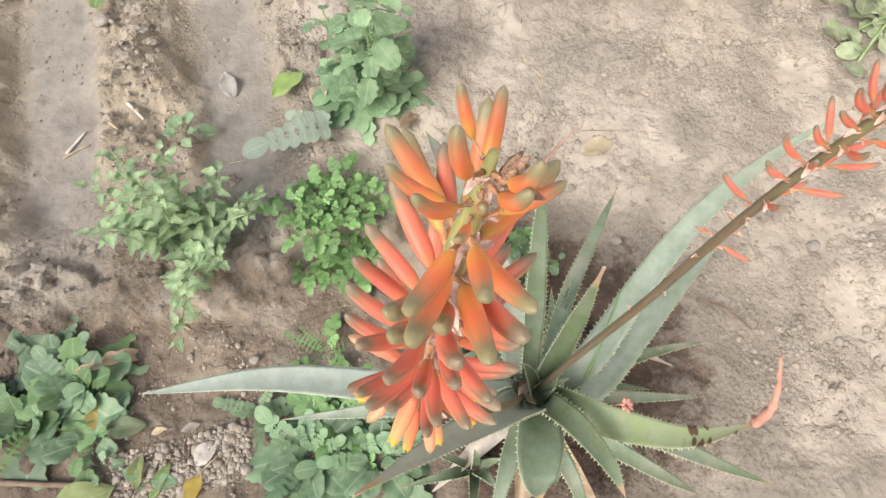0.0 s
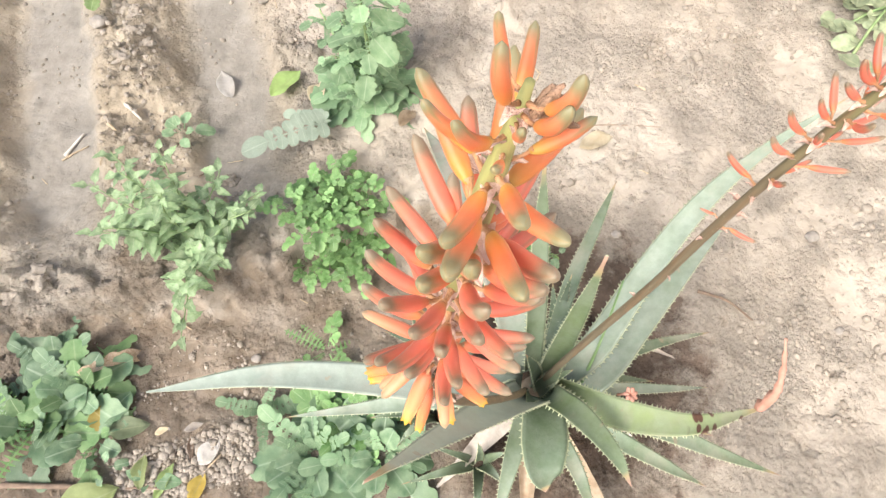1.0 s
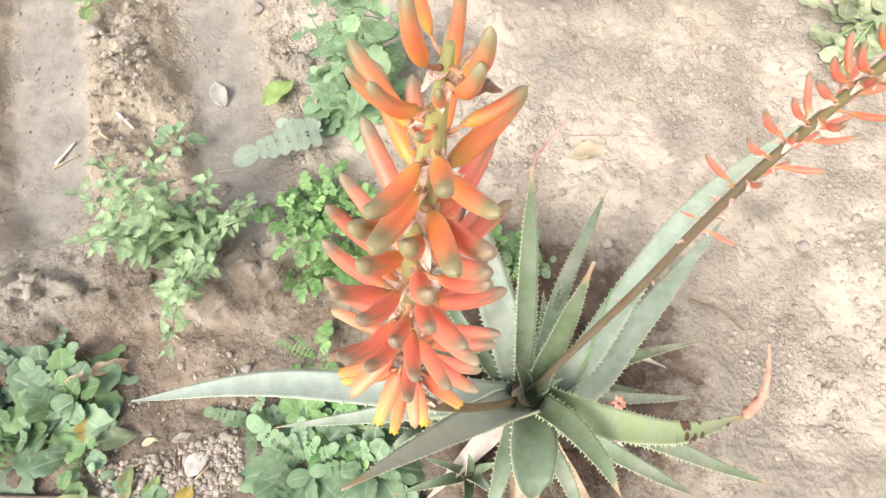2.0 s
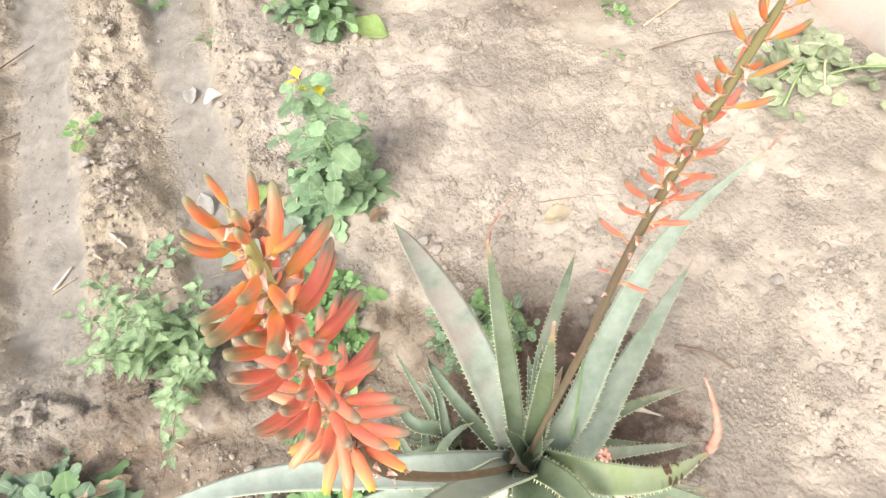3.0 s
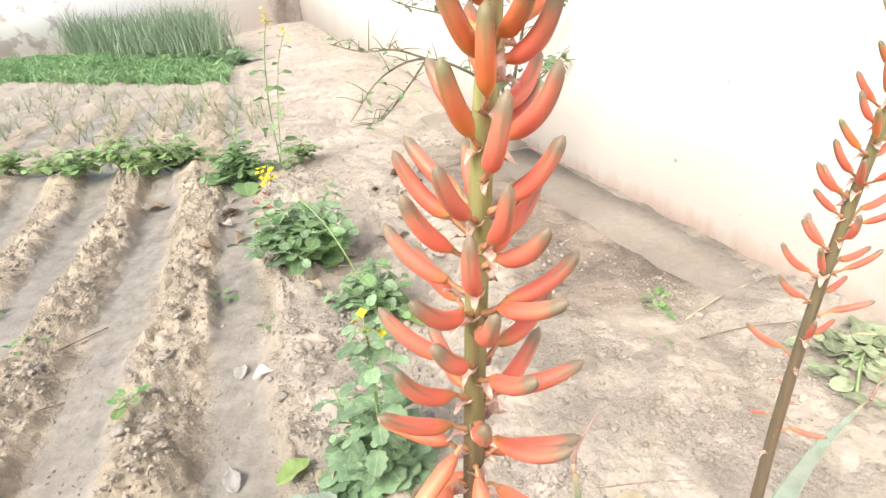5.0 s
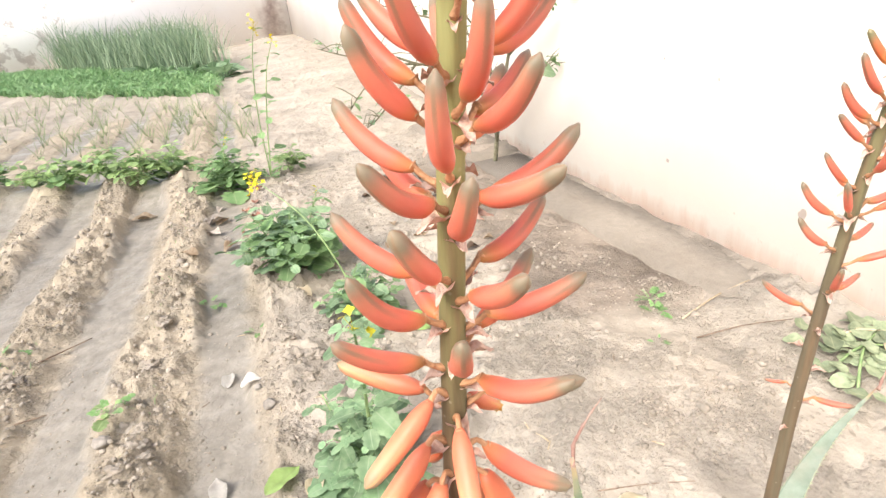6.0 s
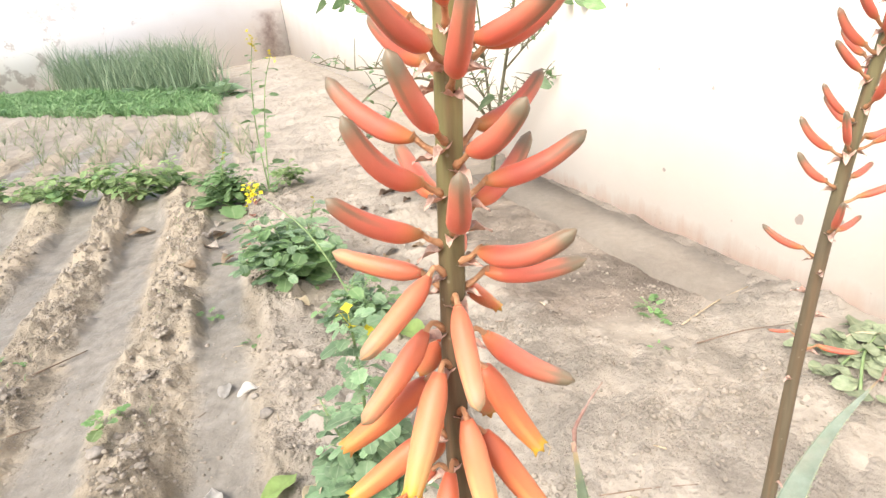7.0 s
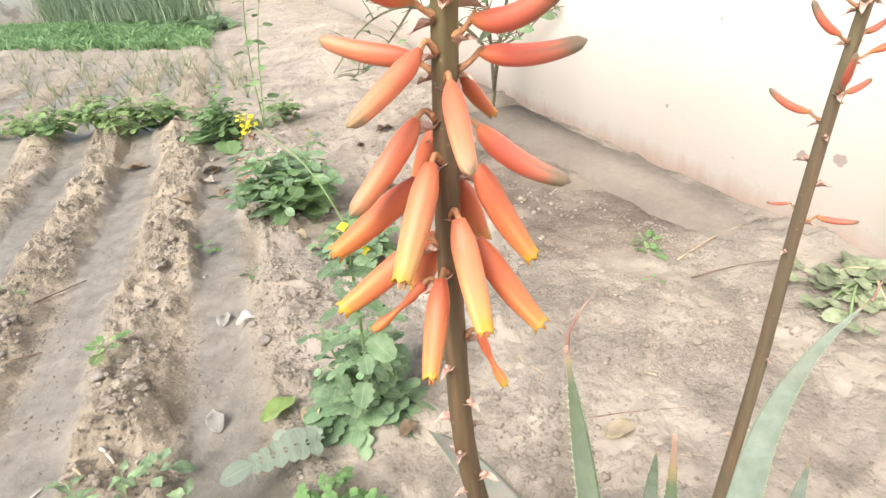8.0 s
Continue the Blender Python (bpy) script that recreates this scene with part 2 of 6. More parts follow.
def aloe_material(name, pale=0.0, tip=0.94, tone=(0.105, 0.15, 0.072), spots=False, blush=0.0):
    k = Mat(name, 0.5, 0.35)
    uv = k.xyz("UV")
    light = tuple(a * 0.65 + b * 0.35 for a, b in zip(tone, (0.29, 0.335, 0.25)))
    col = k.ramp(k.noise(9, 5), [(0.3, tuple(c * (0.9 - 0.1 * pale) + light[i] * 0.6 * pale for i, c in enumerate(tone))), (0.72, light)])
    col = k.mix(0.30 + 0.5 * pale, col, k.ramp(k.noise(30, 6, stretch=(1, 1, 0.4)), [(0.3, tone), (0.75, (0.29, 0.35, 0.28))]))
    col = k.vary(col, k.random(), 0.85, 1.15)
    bloom = k.ramp(k.noise(13, 7, 0.7), [(0.42, 0.0), (0.66, 0.2 + 0.25 * pale)])
    col = k.mix(bloom, col, (0.37, 0.395, 0.335))
    col = k.vary(col, k.noise(45, 6, 0.7, stretch=(1, 1, 0.5)), 0.72, 1.2)
    edge = k.ramp(k.maths("ABSOLUTE", k.maths("SUBTRACT", uv[0], 0.5)), [(0.455, 0.0), (0.49, 1.0)])
    col = k.mix(k.maths("MULTIPLY", edge, 0.7), col, (0.50, 0.52, 0.33))
    scar = k.ramp(k.noise(16, 4, 0.65), [(0.66 if spots else 0.68, 0.0), (0.70, 1.0)])
    col = k.mix(k.maths("MULTIPLY", scar, 0.55), col, (0.30, 0.22, 0.15))
    dust = k.ramp(k.noise(5, 6, 0.7), [(0.52, 0.0), (0.72, 0.55)])
    col = k.mix(dust, col, (0.36, 0.31, 0.25))
    if blush:
        col = k.mix(k.maths("MULTIPLY", k.ramp(k.noise(6, 5, 0.65), [(0.45, 0.0), (0.62, 1.0)]), blush), col, (0.34, 0.245, 0.215))
    if spots:
        sp = k.mix(1.0, k.ramp(k.voronoi(52), [(0.34, 1.0), (0.42, 0.0)]), k.ramp(uv[1], [(0.66, 0.0), (0.70, 1.0), (0.91, 1.0), (0.94, 0.0)]), "MULTIPLY")
        col = k.mix(sp, col, (0.10, 0.05, 0.035))
    v = k.maths("ADD", uv[1], k.maths("MULTIPLY", k.maths("SUBTRACT", k.noise(30, 3), 0.5), 0.10))
    col = k.mix(k.ramp(v, [(tip - 0.05, 0.0), (tip, 1.0)]), col, (0.36, 0.28, 0.15))
    col = k.mix(k.ramp(v, [(tip, 0.0), (min(0.995, tip + 0.04), 1.0)]), col, (0.38, 0.245, 0.175))
    k.colour(col)
    k.link(k.ramp(k.noise(20, 4), [(0.3, 0.42), (0.7, 0.62)]), k.b.inputs["Roughness"])
    k.bump(k.noise(70, 5), 0.25, 0.004).bump(k.noise(12, 3), 0.3, 0.01)
    return k.m


def dry_material(name, a, b, rough=0.85, scale=40):
    k = Mat(name, rough, 0.2)
    k.colour(k.vary(k.ramp(k.noise(scale, 5), [(0.3, a), (0.7, b)]), k.random(), 0.8, 1.15))
    k.bump(k.noise(scale * 3, 4), 0.6, 0.003)
    return k.m


def flower_material(name, stops, stripe, wet=0.42):
    k = Mat(name, wet, 0.4)
    uv = k.xyz("UV")
    v = k.maths("ADD", uv[1], k.maths("MULTIPLY", k.maths("SUBTRACT", k.random(), 0.5), 0.14))
    v = k.maths("ADD", v, k.maths("MULTIPLY", k.maths("SUBTRACT", k.noise(220, 3), 0.5), 0.10))
    col = k.ramp(v, stops)
    if "flower" in name:
        under = k.ramp(k.maths("SINE", k.maths("MULTIPLY", k.maths("ADD", uv[0], 0.5), 2 * math.pi)), [(0.1, 0.0), (0.9, 1.0)])
        col = k.mix(k.mix(1.0, under, k.ramp(uv[1], [(0.7, 0.0), (1.0, 0.30)]), "MULTIPLY"), col, (0.68, 0.42, 0.07))
    bands = k.ramp(k.maths("SINE", k.maths("ADD", k.maths("MULTIPLY", uv[0], 6 * math.pi), k.maths("MULTIPLY", k.noise(90, 3), 1.2))), [(0.60, 0.0), (0.98, 1.0)])
    reach = k.ramp(uv[1], [(0.35, 0.0), (0.8, 0.8)])
    col = k.mix(k.mix(1.0, bands, reach, "MULTIPLY"), col, stripe)
    col = k.vary(col, k.noise(420, 4), 0.86, 1.1)
    k.colour(k.vary(col, k.random(), 0.88, 1.08))
    k.b.inputs["Subsurface Weight"].default_value = 0.15
    k.b.inputs["Subsurface Radius"].default_value = (0.004, 0.0015, 0.001)
    k.b.inputs["Subsurface Scale"].default_value = 0.6
    k.bump(k.noise(500, 3), 0.15, 0.001)
    return k.m


def stalk_material(name, low, high, z0, z1):
    k = Mat(name, 0.55, 0.3)
    x = k.xyz()
    t = k.maths("DIVIDE", k.maths("SUBTRACT", x[2], z0), z1 - z0, True)
    t = k.maths("ADD", t, k.maths("MULTIPLY", k.maths("SUBTRACT", k.noise(60, 4, stretch=(1, 1, 0.15)), 0.5), 0.5))
    col = k.ramp(t, [(0.1, low), (0.9, high)])
    col = k.mix(k.ramp(k.noise(170, 4, stretch=(1, 1, 0.06)), [(0.48, 0.0), (0.62, 0.55)]), col, (0.20, 0.125, 0.07))
    col = k.vary(k.vary(col, k.noise(300, 3, stretch=(1, 1, 0.08)), 0.6, 1.25), k.noise(110, 4, stretch=(1, 1, 0.2)), 0.75, 1.2)
    k.colour(k.mix(k.ramp(k.voronoi(160), [(0.06, 0.35), (0.12, 0.0)]), col, (0.42, 0.36, 0.26)))
    k.bump(k.noise(400, 3, stretch=(1, 1, 0.06)), 0.5, 0.001)
    return k.m


def leaf_material(name, a, b, vein=(0.3, 0.38, 0.2), amount=0.25, rough=0.55):
    k = Mat(name, rough, 0.3)
    uv = k.xyz("UV")
    col = k.ramp(k.noise(3, 3), [(0.3, a), (0.7, b)])
    col = k.vary(k.vary(col, k.random(), 0.66, 1.32), k.noise(60, 4), 0.78, 1.18)
    rib = k.ramp(k.maths("ABSOLUTE", k.maths("SUBTRACT", uv[0], 0.5)), [(0.0, 1.0), (0.05, 0.0)])
    col = k.mix(k.maths("MULTIPLY", rib, 0.55), col, vein)
    k.colour(col)
    k.thin(col, amount)
    k.bump(k.noise(120, 3), 0.3, 0.003)
    return k.m


def stuff_leaf_material(name, a, b, rough=0.6):
    k = Mat(name, rough, 0.25)
    col = k.vary(k.ramp(k.island(), [(0.0, a), (1.0, b)]), k.noise(2.0, 3), 0.8, 1.2)
    k.colour(col)
    k.thin(col, 0.25)
    return k.m


SOIL, CLOD, PLASTER, FARWALL, CONCRETE = soil_material(), clod_material(), wall_material(), far_wall_material(), concrete_material()
ALOE = aloe_material("aloe_skin")
ALOE_PALE = aloe_material("aloe_skin_pale", 0.5, 0.985, (0.15, 0.185, 0.125))
ALOE_BLUSH = aloe_material("aloe_skin_blushed", 0.3, 0.985, (0.13, 0.155, 0.115), False, 0.5)
ALOE_WHITE = aloe_material("aloe_skin_bleached", 1.0, 1.2, (0.25, 0.29, 0.24))
ALOE_TIP = aloe_material("aloe_skin_dry_tip", 0.05, 0.90, (0.125, 0.175, 0.062))
ALOE_SPOT = aloe_material("aloe_skin_spotted", 0.25, 0.955, (0.25, 0.31, 0.125), True)
ALOE_LIGHT = aloe_material("aloe_skin_light", 0.7, 0.965, (0.40, 0.43, 0.34))
ALOE_DARK = aloe_material("aloe_skin_dark", 0.0, 0.95, (0.07, 0.108, 0.045))
ALOE_SCAR = aloe_material("aloe_skin_scarred", 0.0, 0.955, (0.085, 0.12, 0.052))
DRY_PINK = dry_material("dried_leaf_pink", (0.36, 0.17, 0.12), (0.58, 0.32, 0.24))
DRY_BROWN = dry_material("shrivelled_brown", (0.24, 0.14, 0.085), (0.46, 0.29, 0.19), 0.85, 300)
DRY_TIP = dry_material("dried_tip_brown", (0.26, 0.13, 0.10), (0.48, 0.34, 0.27))
DRY_TAN = dry_material("dried_leaf_tan", (0.34, 0.24, 0.15), (0.55, 0.44, 0.32))
DRY_GREY = dry_material("dried_leaf_grey", (0.45, 0.39, 0.33), (0.62, 0.56, 0.49))
DRY_WHITE = dry_material("bleached_dry_leaf", (0.60, 0.56, 0.50), (0.76, 0.72, 0.66))
DRY_YELLOW = dry_material("dried_leaf_yellow", (0.68, 0.57, 0.38), (0.80, 0.71, 0.53))
STRAW_GREY = dry_material("weathered_straw", (0.52, 0.47, 0.40), (0.68, 0.62, 0.54))
STRAW = dry_material("straw", (0.42, 0.32, 0.2), (0.66, 0.54, 0.38))
BARK = dry_material("twig_bark", (0.16, 0.11, 0.08), (0.30, 0.22, 0.16))
TWIG = dry_material("grey_green_bark", (0.15, 0.14, 0.09), (0.29, 0.27, 0.18))
STONE = dry_material("pebble_stone", (0.24, 0.21, 0.18), (0.40, 0.36, 0.31))
BUD = flower_material("coral_bud", [(0.0, (0.52, 0.24, 0.09)), (0.10, (0.66, 0.20, 0.085)), (0.30, (0.69, 0.16, 0.10)), (0.60, (0.68, 0.18, 0.115)), (0.78, (0.56, 0.20, 0.12)), (0.92, (0.24, 0.19, 0.125))], (0.25, 0.165, 0.10))
YOUNG = flower_material("orange_bud", [(0.0, (0.60, 0.33, 0.07)), (0.20, (0.68, 0.245, 0.06)), (0.48, (0.68, 0.175, 0.068)), (0.70, (0.57, 0.20, 0.09)), (0.90, (0.24, 0.215, 0.115))], (0.27, 0.20, 0.09))
OPEN = flower_material("orange_flower", [(0.0, (0.60, 0.16, 0.08)), (0.3, (0.69, 0.185, 0.085)), (0.75, (0.71, 0.22, 0.085)), (0.95, (0.70, 0.28, 0.075)), (1.0, (0.67, 0.38, 0.04))], (0.70, 0.36, 0.13))
PALEFL = flower_material("yellow_flower", [(0.0, (0.64, 0.18, 0.09)), (0.3, (0.69, 0.225, 0.11)), (0.65, (0.72, 0.29, 0.135)), (0.92, (0.71, 0.36, 0.12)), (1.0, (0.66, 0.36, 0.05))], (0.73, 0.46, 0.20))
PEDICEL = dry_material("flower_pedicel", (0.42, 0.21, 0.10), (0.58, 0.31, 0.17), 0.5, 200)
PEACH = flower_material("peach_flower_bud", [(0.0, (0.60, 0.17, 0.09)), (0.3, (0.69, 0.19, 0.10)), (0.65, (0.70, 0.245, 0.125)), (0.86, (0.64, 0.29, 0.16)), (0.97, (0.32, 0.24, 0.14))], (0.68, 0.36, 0.18))
STALK = stalk_material("flower_stalk_skin", (0.125, 0.09, 0.05), (0.36, 0.35, 0.13), 1.06, 1.23)
STALK_B = stalk_material("flower_stalk_skin_brown", (0.17, 0.135, 0.085), (0.235, 0.22, 0.10), 0.98, 1.20)
BRACT = dry_material("papery_bract", (0.52, 0.29, 0.21), (0.74, 0.56, 0.46), 0.7, 200)
WEED_GREY = leaf_material("grey_green_leaf", (0.19, 0.295, 0.135), (0.37, 0.465, 0.27), (0.47, 0.53, 0.36), 0.25, 0.42)
WEED_BRIGHT = leaf_material("bright_green_leaf", (0.12, 0.25, 0.075), (0.255, 0.395, 0.155), (0.33, 0.45, 0.24), 0.18, 0.42)
WEED_BLUE = leaf_material("blue_green_leaf", (0.18, 0.30, 0.155), (0.33, 0.445, 0.26), (0.44, 0.51, 0.36), 0.3)
WEED_TEAL = leaf_material("teal_leaf", (0.105, 0.185, 0.098), (0.235, 0.32, 0.185), (0.38, 0.46, 0.33), 0.15, 0.36)
WEED_SILVER = leaf_material("silver_leaf", (0.22, 0.27, 0.20), (0.32, 0.37, 0.285), (0.38, 0.42, 0.33), 0.12)
WEED_DARK = leaf_material("dark_green_leaf", (0.15, 0.27, 0.105), (0.27, 0.39, 0.185), (0.40, 0.50, 0.28), 0.35)
WEED_LIGHT = leaf_material("light_green_leaf", (0.22, 0.34, 0.12), (0.40, 0.52, 0.24), (0.46, 0.55, 0.30), 0.42)
LIME = leaf_material("lime_leaf", (0.34, 0.46, 0.17), (0.46, 0.56, 0.26), (0.45, 0.52, 0.25))
LIME_PALE = leaf_material("pale_lime_leaf", (0.38, 0.44, 0.20), (0.50, 0.55, 0.28), (0.55, 0.58, 0.36))
YELLOW_LEAF = leaf_material("yellow_leaf", (0.42, 0.33, 0.08), (0.55, 0.42, 0.12), (0.5, 0.42, 0.2))
WILTED = leaf_material("wilted_leaf", (0.20, 0.245, 0.14), (0.35, 0.385, 0.24), (0.4, 0.42, 0.27), 0.12)
WEED_STEM = dry_material("green_stem", (0.20, 0.30, 0.12), (0.33, 0.42, 0.20), 0.6, 30)
PETAL = leaf_material("mustard_petal", (0.72, 0.60, 0.03), (0.80, 0.70, 0.06), (0.7, 0.6, 0.05))
ONION = stuff_leaf_material("onion_blade", (0.20, 0.27, 0.13), (0.36, 0.41, 0.22))
WHEAT = stuff_leaf_material("cereal_blade", (0.17, 0.25, 0.155), (0.36, 0.44, 0.29))
HERB = stuff_leaf_material("herb_leaf", (0.14, 0.28, 0.10), (0.32, 0.46, 0.23))


# ---- building helpers ----
def pw(b, e):
    """A power that takes rounding below zero as zero."""
    return max(0.0, b) ** e


def rng(seed):
    return np.random.default_rng(seed)


def lattice(x, y, seed):
    """Smooth value noise, -1 to 1, for arrays."""
    xi, yi = np.floor(x).astype(np.int64), np.floor(y).astype(np.int64)
    fx, fy = x - xi, y - yi
    fx, fy = fx * fx * (3 - 2 * fx), fy * fy * (3 - 2 * fy)

    def h(a, b):
        v = (a * 374761393 + b * 668265263 + seed * 974634777) & 0x7FFFFFFF
        v = ((v ^ (v >> 13)) * 1274126177) & 0x7FFFFFFF
        return ((v ^ (v >> 16)) & 0xFFFF) / 32767.5 - 1.0

    return (h(xi, yi) * (1 - fx) + h(xi + 1, yi) * fx) * (1 - fy) + (h(xi, yi + 1) * (1 - fx) + h(xi + 1, yi + 1) * fx) * fy


def fbm(x, y, scale, octaves, seed, gain=0.5):
    out, amp, f = 0.0, 1.0, scale
    for o in range(octaves):
        out = out + amp * lattice(x * f + 17.3 * o, y * f - 9.1 * o, seed + o)
        amp, f = amp * gain, f * 2.03
    return out


def step(a, b, v):
    t = np.clip((v - a) / (b - a), 0, 1)
    return t * t * (3 - 2 * t)


def ground_height(x, y):
    x, y = np.asarray(x, float), np.asarray(y, float)
    wob = 0.075 * fbm(x, y, 1.9, 5, 5, 0.55)
    rough = fbm(x, y, 8.0, 6, 11, 0.66)
    lumps = np.maximum(0, fbm(x, y, 13.0, 5, 41, 0.62))
    z = 0.022 * fbm(x, y, 1.6, 4, 21) + 0.010 * fbm(x, y, 4.5, 3, 23) + 0.008 * rough
    z = z + 0.022 * lumps * step(-0.2, 0.6, fbm(x, y, 1.7, 3, 91))
    bed = step(-0.24, -0.46, x + wob * 0.9) * step(0.62, 0.85, y + wob)
    wave = np.cos(2 * np.pi * (x + wob * 0.75 + 0.81) / 0.52)
    strong = 0.90 + 0.35 * fbm(x, y, 1.4, 3, 51)
    # steep-sided ridges with broken edges over flat silted floors
    torn = wave + 0.26 * fbm(x, y, 4.0, 3, 47, 0.5)
    ridge = step(-0.42, 0.40, torn) * (0.86 + 0.22 * fbm(x, y, 2.3, 2, 53))
    furrow = -0.040 + 0.070 * strong * (0.75 * ridge + 0.25 * np.clip(wave, 0, 1)) - 0.006 * np.clip(-wave, 0, 1)
    crumb = (0.030 * fbm(x, y, 5.0, 6, 43, 0.62) + 0.030 * np.abs(fbm(x, y, 12.0, 4, 45, 0.62)) - 0.016 + 0.016 * lumps) * ridge
    # clods break with sharp edges
    cliff = 0.016 * step(-0.02, 0.07, fbm(x, y, 6.5, 4, 71, 0.6)) + 0.009 * step(0.0, 0.10, fbm(x, y, 15.0, 3, 73, 0.6)) - 0.012
    crumb = crumb * 0.85 + 0.8 * cliff * ridge
    far_bed = 1 - 0.62 * step(4.3, 5.4, y)
    z = z * (1 - bed * (1 - ridge) * 0.7) + bed * (furrow + crumb) * far_bed
    z = z + 0.015 * np.maximum(0, y - 4)
    # cross bunds between the beds
    bund = np.exp(-(((y - 4.65 + 0.35 * (x + 1.2) + wob) / 0.25) ** 2)) + np.exp(-(((y - 7.9 + 1.0 * x + wob) / 0.4) ** 2))
    z = z + 0.06 * bund * step(0.0, -0.6, x)
    # crumbling bank between the beds and the trodden soil
    z = z + (0.03 + 0.03 * lumps) * np.exp(-(((x + 0.2 + wob) / 0.13) ** 2)) * step(1.0, 1.4, y) * step(4.6, 3.6, y)
    # trodden bank towards the wall, further off
    z = z + 0.14 * step(4.3, 7.5, y) * step(-0.5, 0.9, x)
    # washed-out hollow on the near side of the beds, with a broken edge
    edge = 0.56 + 0.45 * wob + 0.05 * fbm(x, y, 6.0, 4, 61)
    z = z - 0.10 * step(edge + 0.02, edge - 0.03, y) * step(0.05, -0.25, x)
    z = z + (cliff + 0.015 * lumps) * 1.3 * np.exp(-(((y - edge - 0.06) / 0.11) ** 2)) * step(0.0, -0.3, x)
    # thin crust plates on the trodden soil
    z = z + 0.0045 * step(-0.03, 0.05, fbm(x, y, 4.2, 5, 77, 0.62)) * step(-0.1, 0.2, x) * step(4.4, 3.4, y)
    # the soil falls away before the concrete apron and lies over its near end
    hollow = step(1.25, 1.55, y + wob) * step(3.9, 3.3, y)
    kerb = x + 0.055 * (y - 2.2)
    under = step(1.283, 1.312, kerb) * hollow
    z = (z - 0.022 * step(0.62, 1.05, x + wob) * hollow) * (1 - under)
    z = z + 0.022 * step(0.9, 1.3, x) * (1 - hollow) * step(5.0, 4.0, y)
    # rough silt washed up against the foot of the wall
    heap = step(1.42, 1.70, x + 0.4 * wob + 0.02 * fbm(x, y, 6.0, 4, 63, 0.5)) * hollow
    return z - 0.06 * under + (0.088 + 0.012 * lumps + 0.002 * rough) * heap


def gz(x, y):
    return float(ground_height(np.array([x]), np.array([y]))[0])


def world_of(ob):
    m = Matrix.Identity(4)
    while ob is not None:
        m = ob.matrix_parent_inverse @ ob.matrix_basis @ m if ob.parent else ob.matrix_basis @ m
        ob = ob.parent
    return m


def to_mesh(name, bm, material):
    me = bpy.data.meshes.new(name)
    bm.to_mesh(me)
    bm.free()
    me.materials.append(material)
    for p in me.polygons:
        p.use_smooth = True
    return me


def put(name, me, parent, m=None, label=""):
    """One mesh object under a thing or a part, at the world pose m."""
    ob = new(name, me)
    if parent is not None:
        ob.parent = parent
        ob.matrix_parent_inverse = world_of(parent).inverted()
    if m is not None:
        ob.matrix_basis = m
    return tagged(ob, label)


def part(name, bm, material, parent, label=""):
    return put(name, to_mesh(name, bm, material), parent, None, label)


def thing(name, x, y, label, category, group="", z=None):
    ob = new(name)
    ob.empty_display_size = 0.05
    ob.matrix_basis = Matrix.Translation((x, y, gz(x, y) if z is None else z))
    return tagged(ob, label, category, group)


def curve_points(pts, n):
    """A smooth curve through the points."""
    p = [Vector(q) for q in pts]
    p = [2 * p[0] - p[1]] + p + [2 * p[-1] - p[-2]]
    out, m = [], len(p) - 3
    for i in range(n + 1):
        s = i / n * m
        k = min(int(s), m - 1)
        t = s - k
        a, b, c, d = p[k:k + 4]
        out.append(0.5 * (2 * b + (c - a) * t + (2 * a - 5 * b + 4 * c - d) * t * t + (3 * b - a - 3 * c + d) * t ** 3))
    return out


def tube(bm, pts, radii, n=7, cap=True, wrinkle=0.0, seed=0):
    """A round tube along points, with a radius for each; the uv runs round and along."""
    r = random.Random(seed)
    uv = bm.loops.layers.uv.verify()
    rings, up = [], Vector((0.13, 0.21, 0.97)).normalized()
    for i, p in enumerate(pts):
        t = (pts[min(i + 1, len(pts) - 1)] - pts[max(i - 1, 0)]).normalized()
        a = t.cross(up)
        a = (a if a.length > 1e-3 else t.cross(Vector((1, 0, 0)))).normalized()
        b = a.cross(t)
        rings.append([bm.verts.new(p + (a * math.cos(2 * math.pi * j / n) + b * math.sin(2 * math.pi * j / n)) * radii[i] * (1 + wrinkle * r.uniform(-1, 1))) for j in range(n)])
    for i in range(len(rings) - 1):
        for j in range(n):
            f = bm.faces.new((rings[i][j], rings[i][(j + 1) % n], rings[i + 1][(j + 1) % n], rings[i + 1][j]))
            for lp, (u, v) in zip(f.loops, ((j, i), (j + 1, i), (j + 1, i + 1), (j, i + 1))):
                lp[uv].uv = (u / n, v / (len(rings) - 1))
    if cap:
        bm.faces.new(rings[0][::-1])
        bm.faces.new(rings[-1])
    return rings


def blob(bm, centre, size, seed, sub=1, rough=0.3):
    """An uneven lump."""
    r = random.Random(seed)
    made = bmesh.ops.create_icosphere(bm, subdivisions=sub, radius=1.0)["verts"]
    turn = Euler((r.uniform(0, 6), r.uniform(0, 6), r.uniform(0, 6))).to_matrix()
    off = Vector((r.uniform(-50, 50), r.uniform(-50, 50), r.uniform(-50, 50)))
    for v in made:
        k = 1 + rough * noise.noise(v.co * 1.3 + off) + rough * 0.6 * noise.noise(v.co * 3.1 + off) + rough * 0.35 * noise.noise(v.co * 7.3 + off)
        q = turn @ (v.co * k)
        v.co = Vector(centre) + Vector((q.x * size[0], q.y * size[1], q.z * size[2]))


